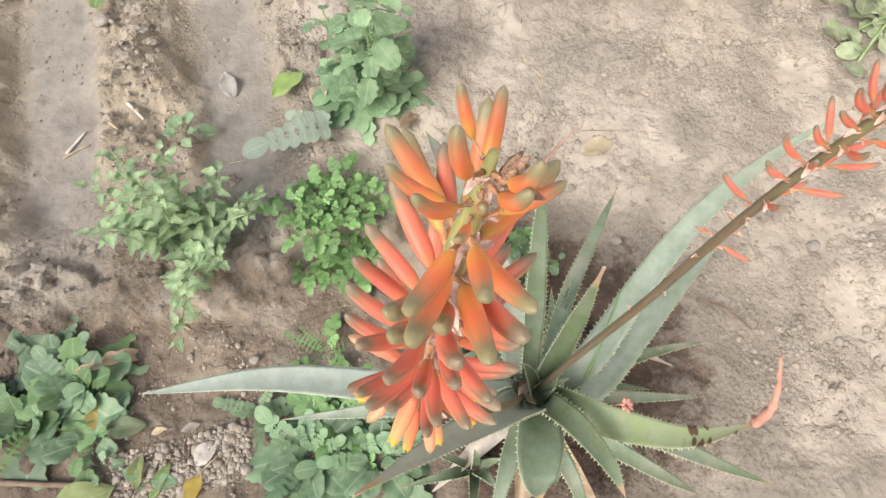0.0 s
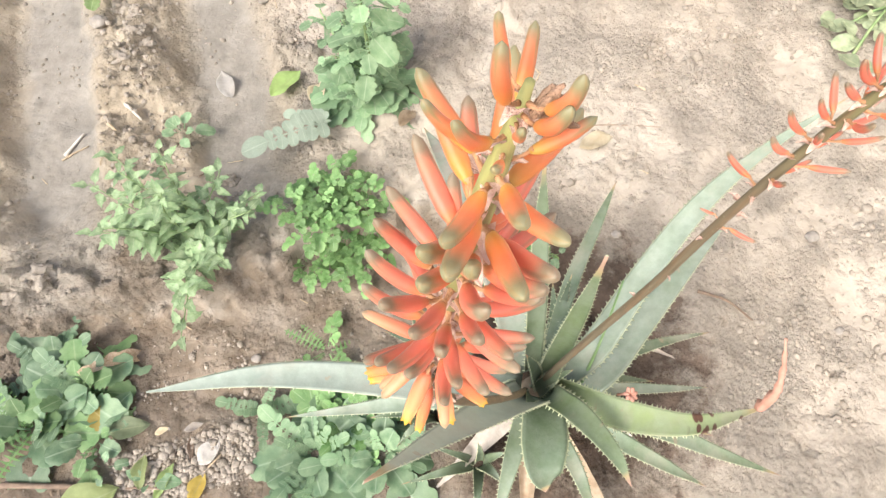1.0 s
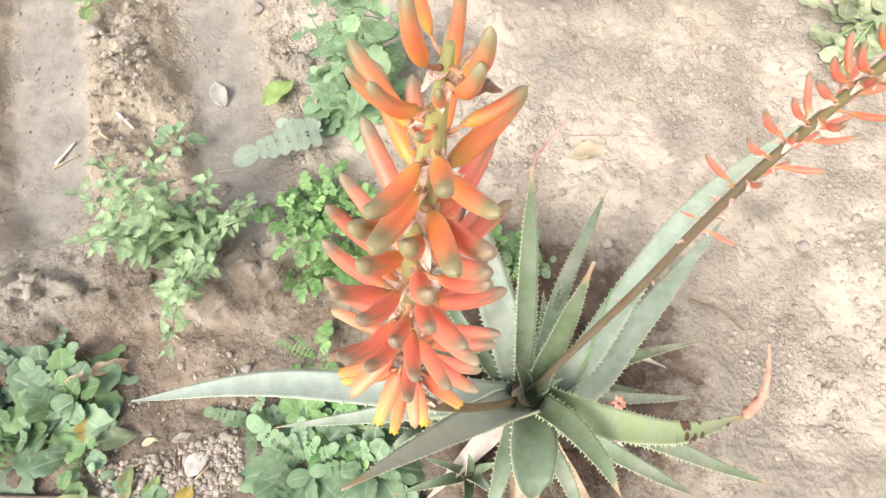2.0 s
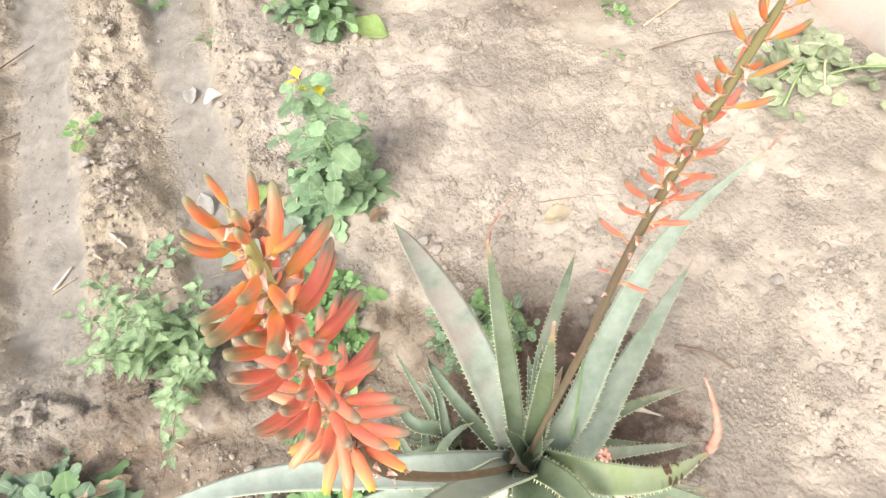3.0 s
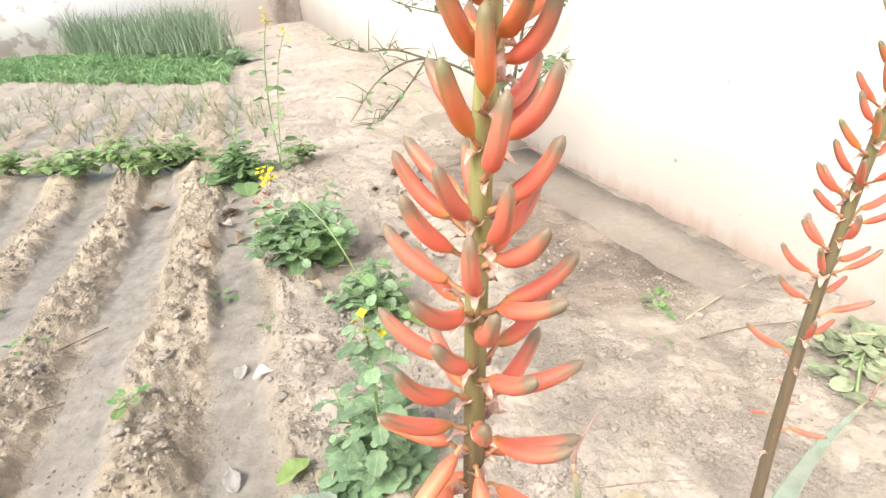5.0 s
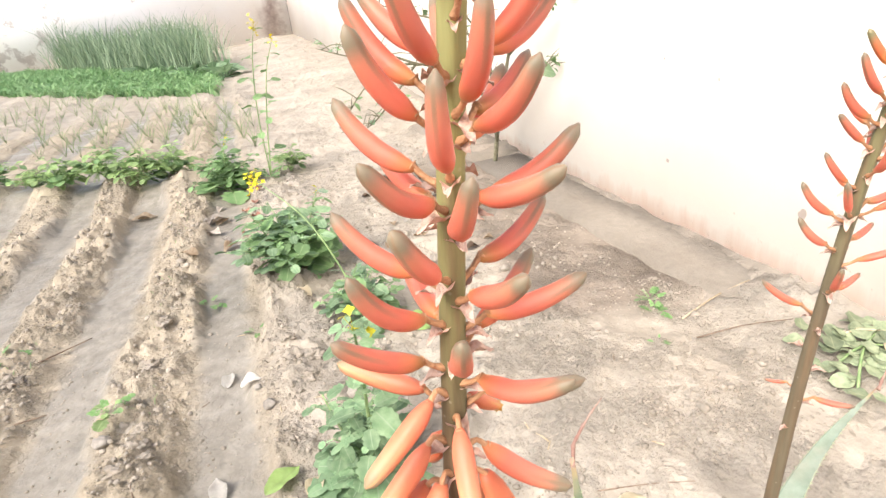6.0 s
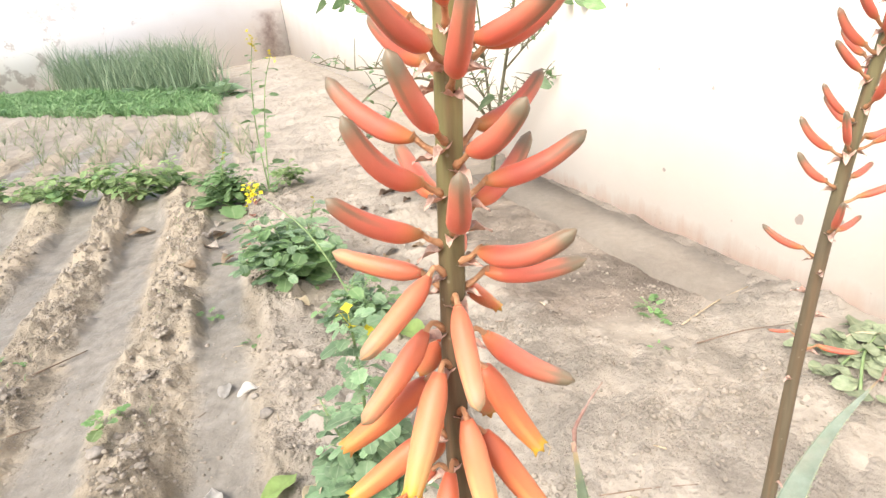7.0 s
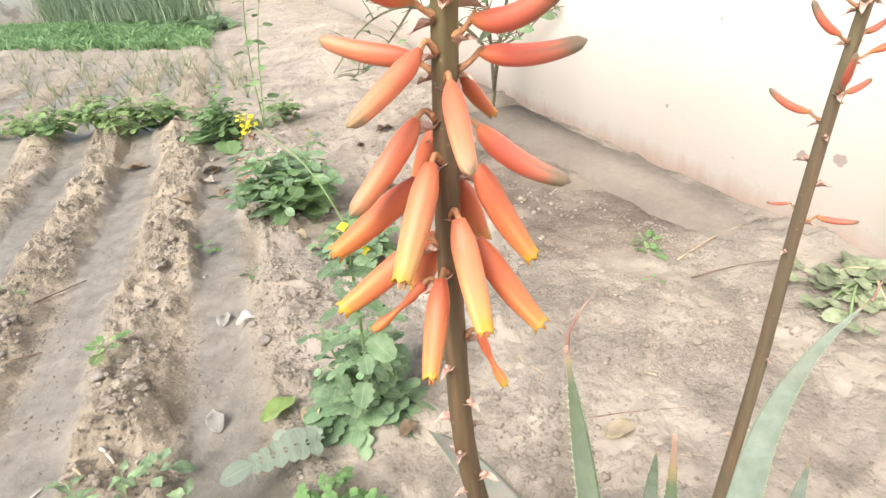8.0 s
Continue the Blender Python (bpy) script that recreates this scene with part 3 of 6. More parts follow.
def blade(bm, width, length=1.0, n=12, across=2, fold=0.12, droop=0.25, wave=0.0, y0=0.0, x0=0.0, turn=0.0, scale=1.0, thick=0.0):
    """A leaf along +x, unit length, its face up: width(t) is the half width, folded along the rib and drooping to the tip."""
    uv = bm.loops.layers.uv.verify()
    rows, c, s = [], math.cos(turn), math.sin(turn)
    for i in range(n + 1):
        t = i / n
        row = []
        for j in range(-across, across + 1):
            e = j / across
            w = width(t) * e
            x, y, z = t * length * scale, w * scale, (fold * abs(w) + wave * math.sin(9 * t + 2.5 * e) * abs(e)) * scale
            xx, yy = x0 + c * x - s * y, y0 + s * x + c * y
            row.append((bm.verts.new((xx, yy, z - droop * xx * xx)), (0.5 + 0.5 * e, t)))
        rows.append(row)
    for i in range(n):
        for j in range(2 * across):
            q = (rows[i][j], rows[i][j + 1], rows[i + 1][j + 1], rows[i + 1][j])
            f = bm.faces.new([a for a, _ in q])
            for lp, (_, k) in zip(f.loops, q):
                lp[uv].uv = k
    return rows


def leaf_mesh(name, kind, material, seed=0):
    r = random.Random(seed)
    bm = bmesh.new()
    if kind == "diamond":  # toothed lozenge on a short stalk
        teeth = [r.uniform(0.02, 0.07) for _ in range(14)]
        blade(bm, lambda t: 0.014 if t < 0.2 else 0.014 + (0.22 * min((t - 0.2) / 0.22, 1) * pw(1 - max(0, (t - 0.42) / 0.58), 0.85)) + (teeth[int(t * 13)] if 0.3 < t < 0.9 and int(t * 14) % 2 else 0), 1, 14, 2, 0.25, r.uniform(0.1, 0.5), 0.02)
    elif kind == "ovate":
        blade(bm, lambda t: 0.012 if t < 0.1 else 0.012 + 0.27 * pw(math.sin(math.pi * min(1, (t - 0.1) / 0.9) ** 0.8), 0.8), 1, 12, 2, 0.2, r.uniform(0.1, 0.5), 0.015)
    elif kind == "broad":
        blade(bm, lambda t: 0.012 if t < 0.1 else 0.012 + 0.37 * pw(math.sin(math.pi * min(1, (t - 0.1) / 0.9) ** 0.85), 0.6), 1, 12, 3, 0.15, r.uniform(-0.15, 0.2), 0.05)
    elif kind == "round":  # broad blade on a long stalk, wavy edge
        blade(bm, lambda t: 0.022 if t < 0.32 else 0.022 + 0.30 * math.sqrt(max(0, 1 - ((t - 0.66) / 0.345) ** 2)) * (0.88 + 0.20 * abs(math.sin(19 * t))), 1, 26, 3, 0.12, r.uniform(0.15, 0.5), 0.035)
    elif kind == "lyrate":  # big end lobe, smaller lobes down the stalk
        def half(t):
            if t > 0.52:
                return 0.02 + 0.25 * math.sqrt(max(0, 1 - ((t - 0.77) / 0.235) ** 2)) * (0.80 + 0.34 * abs(math.sin(24 * t)))
            return 0.02 + (0.05 + 0.12 * t / 0.5) * max(0, math.sin((t - 0.08) * math.pi * 2 / 0.15)) ** 0.7 if t > 0.08 else 0.02
        blade(bm, half, 1, 40, 2, 0.2, r.uniform(0.2, 0.6), 0.03)
    elif kind == "pinnate":  # round leaflets in pairs
        blade(bm, lambda t: 0.012, 1, 10, 1, 0.0, 0.25)
        for k in range(6):
            x0, size = 0.14 + 0.135 * k, 0.200 + 0.035 * math.sin(k)
            for sgn in (-1, 1):
                blade(bm, lambda t: 0.02 + 0.36 * math.sqrt(max(0, 1 - ((t - 0.52) / 0.485) ** 2)), 1, 7, 2, 0.1, 0.25, 0.0, 0.0, x0, sgn * r.uniform(1.25, 1.5), size * r.uniform(0.85, 1.15))
        blade(bm, lambda t: 0.03 + 0.4 * math.sqrt(max(0, 1 - ((t - 0.52) / 0.485) ** 2)), 1, 8, 2, 0.1, 0.25, 0.0, 0.0, 0.86, 0.0, 0.34)
    elif kind == "cress":  # three to five small lobed leaflets
        blade(bm, lambda t: 0.014, 1, 6, 1, 0.0, 0.3)
        for x0, a, size in ((0.45, 1.2, 0.26), (0.45, -1.2, 0.26), (0.66, 0.95, 0.30), (0.66, -0.95, 0.30), (0.78, 0.0, 0.38)):
            blade(bm, lambda t: 0.03 + 0.42 * math.sqrt(max(0, 1 - ((t - 0.55) / 0.46) ** 2)) * (0.82 + 0.3 * abs(math.sin(9 * t))), 1, 9, 2, 0.15, 0.3, 0.02, 0.0, x0, a + r.uniform(-0.2, 0.2), size * r.uniform(0.85, 1.2))
    elif kind == "curled":  # narrow, shrivelled and rolled up
        blade(bm, lambda t: 0.03 + 0.075 * pw(math.sin(math.pi * min(0.97, t)), 0.7) * (0.7 + 0.5 * abs(math.sin(17 * t))), 1, 22, 2, 0.9, 0.9, 0.05)
    elif kind == "fern":  # deeply cut, toothed
        blade(bm, lambda t: 0.015 + 0.19 * pw(1 - t, 0.35) * max(0, math.sin(t * math.pi * 20)) ** 0.6 * min(1, 4 * t), 1, 60, 1, 0.15, r.uniform(0.2, 0.5))
    return to_mesh(name, bm, material)


def aim(origin, az, el, length, roll=0.0):
    """The pose of a leaf at origin that points to azimuth az and elevation el (radians)."""
    turn = Matrix.Rotation(az, 4, "Z") @ Matrix.Rotation(-el, 4, "Y") @ Matrix.Rotation(roll, 4, "X")
    return Matrix.Translation(origin) @ turn @ Matrix.Diagonal((length, length, length, 1))


def rosette(plant, base, meshes, count, lengths, els, seed, name="leaf", spread=0.01, inner=0.6):
    """Leaves out of one crown: the outer ones long and low, the inner ones short and steep."""
    r = random.Random(seed)
    for i in range(count):
        k = i / max(1, count - 1)
        az = i * 2.39996 + r.uniform(-0.35, 0.35)
        el = els[0] + (els[1] - els[0]) * k + r.uniform(-0.15, 0.15)
        ln = (lengths[1] + (lengths[0] - lengths[1]) * k ** 0.8) * r.uniform(0.8, 1.15)
        o = Vector(base) + Vector((math.cos(az) * spread, math.sin(az) * spread, 0.004 + 0.01 * k))
        put(name, meshes[i % len(meshes)], plant, aim(o, az, el, ln, r.uniform(-0.35, 0.35)))


def leafy_stem(plant, pts, radius, meshes, count, size, seed, start=0.15, name="leaf", material=None):
    """A stem with leaves along it; returns its points."""
    r = random.Random(seed)
    p = curve_points(pts, 14)
    bm = bmesh.new()
    tube(bm, p, [radius * (1 - 0.65 * i / 14) for i in range(15)], 6)
    part("stem", bm, material or WEED_STEM, plant)
    for i in range(count):
        t = start + (1 - start) * (i + r.uniform(0, 0.8)) / count
        s = min(t, 0.999) * 14
        k = int(s)
        o = p[k].lerp(p[k + 1], s - k)
        ln = size * (1.15 - 0.55 * t) * r.uniform(0.7, 1.2)
        put(name, meshes[i % len(meshes)], plant, aim(o, i * 2.4 + r.uniform(-0.5, 0.5), r.uniform(-0.1, 0.7), ln, r.uniform(-0.4, 0.4)))
    return p


# ---- the ground ----
def ground():
    def lines(*pieces):
        out = []
        for a, b, d in pieces:
            out += list(np.arange(a, b - 1e-9, d))
        return np.array(out + [pieces[-1][1]])
    xs = lines((-150, -30, 12), (-30, -8, 1.1), (-8, -2.8, 0.1), (-2.8, -1.5, 0.028), (-1.5, 0.8, 0.0095), (0.8, 2.0, 0.018), (2.0, 8, 0.5), (8, 150, 14))
    ys = lines((-150, -10, 14), (-10, -1, 0.5), (-1, -0.3, 0.05), (-0.3, 1.9, 0.0095), (1.9, 4.2, 0.018), (4.2, 10, 0.06), (10, 20, 0.2), (20, 160, 14))
    gx, gy = np.meshgrid(xs, ys)
    z = ground_height(gx, gy)
    far = np.maximum(np.abs(gx), np.abs(gy - 5))
    z = z * step(60, 20, far)
    v = np.stack([gx, gy, z], -1).reshape(-1, 3)
    nx, ny = len(xs), len(ys)
    i = (np.arange(ny - 1)[:, None] * nx + np.arange(nx - 1)[None]).ravel()
    f = np.stack([i, i + 1, i + nx + 1, i + nx], -1)
    me = bpy.data.meshes.new("ground")
    me.vertices.add(len(v))
    me.vertices.foreach_set("co", v.ravel())
    me.loops.add(f.size)
    me.loops.foreach_set("vertex_index", f.ravel())
    me.polygons.add(len(f))
    me.polygons.foreach_set("loop_start", np.arange(0, f.size, 4))
    me.polygons.foreach_set("use_smooth", np.ones(len(f), bool))
    me.update(calc_edges=True)
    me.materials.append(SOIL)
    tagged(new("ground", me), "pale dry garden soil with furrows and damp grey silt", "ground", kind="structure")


ground()


def box(bm, x0, x1, y0, y1, z0, z1, skew=0.0, bevel=0.01):
    """A block along y whose far end leans by skew in x."""
    v = bmesh.ops.create_cube(bm, size=1.0)["verts"]
    for q in v:
        far = q.co.y > 0
        q.co = Vector((x1 if q.co.x > 0 else x0, y1 if far else y0, z1 if q.co.z > 0 else z0))
        q.co.x += skew if far else 0
    bmesh.ops.bevel(bm, geom=bm.edges[:], offset=bevel, segments=2, affect="EDGES")


def walls():
    bm = bmesh.new()
    box(bm, 1.69, 1.95, -4.0, 18.4, -0.3, 2.9, -0.26)
    tagged(part("wall_east", bm, PLASTER, None), "cream limewashed plaster wall, pink and flaking at its foot", "wall", kind="structure")
    bm = bmesh.new()
    box(bm, -16.0, 1.42, 18.35, 18.65, -0.3, 2.8)
    tagged(part("wall_north", bm, FARWALL, None), "pale pink plaster wall with dark bare patches", "wall", kind="structure")
    bm = bmesh.new()
    box(bm, 1.35, 1.86, 0.9, 3.62, -0.2, 0.002, -0.15, 0.012)
    tagged(part("pavement", bm, CONCRETE, None), "worn dusty concrete apron along the wall", "apron", kind="structure")
    bm = bmesh.new()
    box(bm, 1.20, 1.76, 3.63, 6.0, -0.2, 0.03, -0.10, 0.015)
    tagged(part("pavement", bm, CONCRETE, None), "older broken stretch of concrete apron by the wall", "apron", kind="structure")


walls()

# ---- the aloe ----
aloe = thing("aloe_plant", 0.0, 0.0, "grey-green aloe with toothed leaves and two coral flower spikes", "aloe")


def aloe_leaf(plant, pts, width, material, thick=0.012, cup=0.16, label="", pitch=0.0115, taper=1.45, twist=0.0, seed=0, roll=0.0, blunt=0.012):
    """A thick tapering leaf, hollowed above, with pale teeth along both edges."""
    n, half = 30, 4
    p = curve_points(pts, n)
    bm = bmesh.new()
    uv = bm.loops.layers.uv.verify()
    out = Vector((p[-1].x - p[0].x, p[-1].y - p[0].y, 0)).normalized()
    rings, rims, r = [], [[], []], random.Random(seed)
    for i, q in enumerate(p):
        t = i / n
        tan = (p[min(i + 1, n)] - p[max(i - 1, 0)]).normalized()
        nor = Vector((0, 0, 1)) * 0.9 - out * 0.75
        nor = (nor - tan * nor.dot(tan)).normalized()
        side = tan.cross(nor).normalized()
        a = twist * t + roll
        nor, side = nor * math.cos(a) + side * math.sin(a), side * math.cos(a) - nor * math.sin(a)
        w = 0.5 * width * max(blunt, (1 - t ** taper) * (0.88 + 0.5 * t - 0.3 * t * t))
        w *= 1 + 0.02 * math.sin(17 * t + seed)
        th = thick * (1 - 0.78 * t)
        ring = []
        for j in range(-half, half + 1):
            s = j / half
            ring.append((q + side * (s * w) + nor * (cup * 2 * w * s * s * (1 - 0.5 * t)), 0.5 + 0.5 * s))
        for j in range(half - 1, -half, -1):
            s = j / half
            ring.append((q + side * (s * w * 0.96) + nor * (cup * 2 * w * s * s * (1 - 0.5 * t) - th * (1 - s * s) ** 0.6), 0.5 + 0.46 * s))
        rings.append([(bm.verts.new(c), (u, t)) for c, u in ring])
        rims[0].append((q - side * w + nor * cup * 2 * w * (1 - 0.5 * t), -side, tan, nor))
        rims[1].append((q + side * w + nor * cup * 2 * w * (1 - 0.5 * t), side, tan, nor))
    m = len(rings[0])
    for i in range(n):
        for j in range(m):
            q = (rings[i][j], rings[i][(j + 1) % m], rings[i + 1][(j + 1) % m], rings[i + 1][j])
            f = bm.faces.new([a for a, _ in q])
            for lp, (_, k) in zip(f.loops, q):
                lp[uv].uv = k
    bm.faces.new([a for a, _ in rings[0]][::-1])
    bm.faces.new([a for a, _ in rings[-1]])
    length = sum((p[i + 1] - p[i]).length for i in range(n))
    for rim in rims:
        for k in range(int(length * 0.93 / pitch)):
            s = (k + r.uniform(0.2, 0.8)) * pitch / length * n
            i = min(int(s), n - 1)
            c, side, tan, nor = rim[i]
            c = c.lerp(rim[i + 1][0], s - i) - side * 0.001
            size = 0.0066 * (1.1 - 0.6 * s / n) * min(1, width / 0.05 + 0.25)
            v = [bm.verts.new(c - tan * size * 0.5), bm.verts.new(c + tan * size * 0.5), bm.verts.new(c + nor * size * 0.4), bm.verts.new(c + side * size + tan * size * 0.35)]
            for tri in ((0, 1, 3), (1, 2, 3), (2, 0, 3)):
                for lp in bm.faces.new([v[x] for x in tri]).loops:
                    lp[uv].uv = (0.0, s / n)
    return part("leaf", bm, material, plant, label)


# points from the heart outwards, width, material, label
BACK_LEAVES = [
    ([(0.0, 0.03, 0.20), (-0.01, 0.28, 0.26), (-0.03, 0.53, 0.21), (-0.042, 0.737, 0.09)], 0.088, ALOE_BLUSH, "long pale leaf reaching over the soil"),
    ([(0.0, 0.03, 0.22), (0.012, 0.10, 0.38), (0.022, 0.17, 0.54), (0.0264, 0.2209, 0.687)], 0.038, ALOE_SCAR, "upright leaf with a scar"),
    ([(0.03, 0.03, 0.20), (0.12, 0.16, 0.27), (0.22, 0.27, 0.275), (0.316, 0.372, 0.239)], 0.034, ALOE, ""),
    ([(0.02, 0.01, 0.24), (0.038, 0.032, 0.38), (0.051, 0.052, 0.53), (0.0586, 0.0685, 0.675)], 0.042, ALOE_TIP, "short toothed leaf with a yellowed tip"),
    ([(0.03, 0.0, 0.18), (0.114, 0.023, 0.27), (0.225, 0.11, 0.36), (0.345, 0.189, 0.44), (0.471, 0.237, 0.50), (0.645, 0.283, 0.525)], 0.064, ALOE_PALE, "broad pale leaf"),
    ([(0.03, -0.03, 0.15), (0.135, -0.011, 0.20), (0.241, 0.057, 0.24), (0.384, 0.145, 0.26), (0.538, 0.237, 0.245)], 0.074, ALOE_PALE, "broad pale leaf"),
]
EAST_LEAVES = [
    ([(0.03, -0.025, 0.21), (0.075, -0.099, 0.38), (0.118, -0.152, 0.55), (0.129, -0.158, 0.735)], 0.070, ALOE_SPOT, "speckled leaf with a withered tip"),
    ([(0.05, 0.0, 0.16), (0.18, 0.01, 0.19), (0.32, 0.02, 0.13), (0.455, 0.022, 0.055)], 0.036, ALOE, ""),
    ([(0.05, -0.02, 0.15), (0.17, -0.05, 0.16), (0.29, -0.075, 0.11), (0.395, -0.092, 0.05)], 0.032, ALOE_PALE, ""),
    ([(0.05, 0.0, 0.15), (0.16, -0.02, 0.14), (0.27, -0.05, 0.09)], 0.03, ALOE, ""),
    ([(-0.03, 0.0, 0.20), (-0.2, 0.03, 0.345), (-0.46, 0.12, 0.355), (-0.705, 0.165, 0.32)], 0.066, ALOE_WHITE, "long pale leaf with a whitened edge"),
    ([(-0.03, 0.01, 0.14), (-0.16, 0.03, 0.16), (-0.33, 0.06, 0.12), (-0.54, 0.108, 0.03)], 0.062, ALOE_PALE, "low grey leaf"),
]
FRONT_LEAVES = [
    ([(-0.02, -0.02, 0.22), (-0.09, -0.045, 0.40), (-0.19, -0.083, 0.64), (-0.279, -0.12, 0.848)], 0.092, ALOE_LIGHT, "broad leaf with a dried tip"),
    ([(0.0, -0.03, 0.22), (-0.025, -0.09, 0.27), (-0.05, -0.15, 0.29), (-0.058, -0.19, 0.27)], 0.085, ALOE_DARK, "blunt broken leaf"),
    ([(0.01, -0.03, 0.25), (0.025, -0.09, 0.37), (0.035, -0.16, 0.45), (0.036, -0.21, 0.47)], 0.05, ALOE_TIP, ""),
    ([(0.05, -0.04, 0.17), (0.18, -0.13, 0.2), (0.31, -0.22, 0.16), (0.44, -0.297, 0.09)], 0.05, ALOE, ""),
    ([(0.04, -0.05, 0.15), (0.12, -0.14, 0.18), (0.21, -0.22, 0.15), (0.285, -0.275, 0.09)], 0.045, ALOE, ""),
    ([(0.05, -0.03, 0.14), (0.18, -0.10, 0.14), (0.36, -0.19, 0.05)], 0.042, ALOE, ""),
]
HEART_LEAVES = [
    ([(-0.005, 0.0, 0.24), (-0.018, 0.012, 0.325), (-0.034, 0.026, 0.40)], 0.040, ALOE, ""),
    ([(0.0, -0.01, 0.18), (0.02, -0.006, 0.29), (0.03, 0.006, 0.37)], 0.034, ALOE, ""),
    ([(-0.01, -0.02, 0.18), (-0.03, -0.03, 0.27), (-0.05, -0.05, 0.33)], 0.036, ALOE_DARK, ""),
    ([(0.01, -0.02, 0.18), (0.03, -0.045, 0.27), (0.05, -0.08, 0.33)], 0.036, ALOE, ""),
    ([(0.0, 0.05, 0.14), (0.03, 0.14, 0.23), (0.055, 0.20, 0.27), (0.09, 0.22, 0.24)], 0.03, ALOE_DARK, "small curled leaf"),
    ([(-0.03, 0.05, 0.12), (-0.08, 0.16, 0.21), (-0.10, 0.24, 0.22), (-0.10, 0.30, 0.17)], 0.034, ALOE_DARK, "small curled leaf"),
]
LOW_LEAVES = [
    ([(0.04, 0.03, 0.14), (0.09, 0.12, 0.24), (0.12, 0.17, 0.31)], 0.028, ALOE_DARK, ""),
    ([(0.012, -0.008, 0.25), (0.028, -0.010, 0.30), (0.046, -0.012, 0.345)], 0.022, ALOE, ""),
    ([(0.03, 0.03, 0.17), (0.07, 0.11, 0.24), (0.10, 0.19, 0.23)], 0.03, ALOE, ""),
    ([(-0.03, -0.04, 0.14), (-0.10, -0.14, 0.16), (-0.16, -0.24, 0.09)], 0.045, ALOE, ""),
    ([(0.0, -0.05, 0.14), (0.03, -0.17, 0.15), (0.05, -0.29, 0.06)], 0.045, ALOE, ""),
]
for k, (pts, w, mt, lb) in enumerate(BACK_LEAVES + EAST_LEAVES + FRONT_LEAVES + HEART_LEAVES + LOW_LEAVES):
    aloe_leaf(aloe, pts, w, mt, label=lb, seed=k, thick=0.016 if w > 0.06 else 0.009, pitch=0.04 if k == 10 else 0.0115, taper={1: 2.8, 3: 1.9, 2: 2.2, 4: 1.5, 5: 1.7, 13: 3.5, 10: 2.4, 0: 1.9, 12: 1.25, 6: 1.3}.get(k, 1.5), roll={6: 0.6, 14: 0.4, 12: 0.45}.get(k, 0.0), blunt={1: 0.16, 3: 0.12, 10: 0.05}.get(k, 0.012))


def dry_tip(pts, r0, seed, name="withered_tip", material=None):
    bm = bmesh.new()
    p = curve_points(pts, 16)
    tube(bm, p, [r0 * (1 - 0.8 * i / 16) * (1 + 0.25 * math.sin(i * 2.1)) for i in range(17)], 6, wrinkle=0.3, seed=seed)
    part(name, bm, material or DRY_PINK, aloe, "curled pinkish withered tip")


dry_tip([(0.026, 0.218, 0.675), (0.035, 0.232, 0.692), (0.045, 0.238, 0.70), (0.068, 0.25, 0.712), (0.092, 0.26, 0.723)], 0.0034, 3, material=DRY_TIP)
dry_tip([(0.128, -0.157, 0.725), (0.126, -0.146, 0.775), (0.121, -0.128, 0.815), (0.108, -0.108, 0.860)], 0.0056, 4)
dry_tip([(0.645, 0.281, 0.52), (0.67, 0.292, 0.535), (0.70, 0.30, 0.56)], 0.003, 5, material=DRY_TIP)
# old dried leaves under the rosette
for k, (a, ln) in enumerate(((0.30, 0.34), (0.75, 0.25), (2.7, 0.22), (3.6, 0.25), (4.4, 0.26), (5.0, 0.3), (5.6, 0.27))):
    c, s = math.cos(a), math.sin(a)
    bm = bmesh.new()
    rows = blade(bm, lambda t: 0.062 * pw(1 - t ** 1.6, 1) + 0.006, 1, 14, 2, 0.9, 0.0, 0.03)
    for v in bm.verts:
        q = v.co.copy()
        hgt = 0.10 * pw(1 - q.x, 1.5) + 0.03 * math.sin(3 * q.x + k)
        rad = 0.03 + q.x * ln
        x, y = c * rad - s * q.y * 0.4, s * rad + c * q.y * 0.4
        v.co = Vector((x, y, gz(x, y) + 0.012 + max(0, hgt) + q.z * 0.4))
    part("dried_leaf", bm, DRY_TAN if k % 3 else DRY_GREY, aloe, "shrivelled dead leaf at the base")
bm = bmesh.new()
blade(bm, lambda t: 0.03 + 0.05 * pw(math.sin(math.pi * min(1, t + 0.15)), 0.8), 1, 12, 2, 0.8, 0.0, 0.02)
for v in bm.verts:
    q = v.co.copy()
    v.co = Vector((0.18 + 0.17 * q.x - 0.06 * q.y, 0.07 - 0.08 * q.x + 0.17 * q.y, 0.05 + 0.05 * math.sin(math.pi * q.x) + 0.17 * q.z))
part("dried_leaf", bm, DRY_GREY, aloe, "pale papery dead leaf at the base")
bm = bmesh.new()
tube(bm, curve_points([(0.0, 0.0, gz(0, 0) - 0.02), (0.0, 0.0, 0.08), (0.0, 0.0, 0.175)], 8), [0.036 - 0.0015 * i for i in range(9)], 12, wrinkle=0.06)
part("trunk", bm, DRY_TAN, aloe, "short woody stem with old leaf scars")
bm = bmesh.new()
tube(bm, curve_points([(0.09, -0.02, 0.20), (0.11, 0.02, 0.34), (0.138, 0.08, 0.49)], 8), [0.0035 - 0.0002 * i for i in range(9)], 6)
part("young_shoot", bm, WEED_DARK, aloe, "thin dark green shoot")


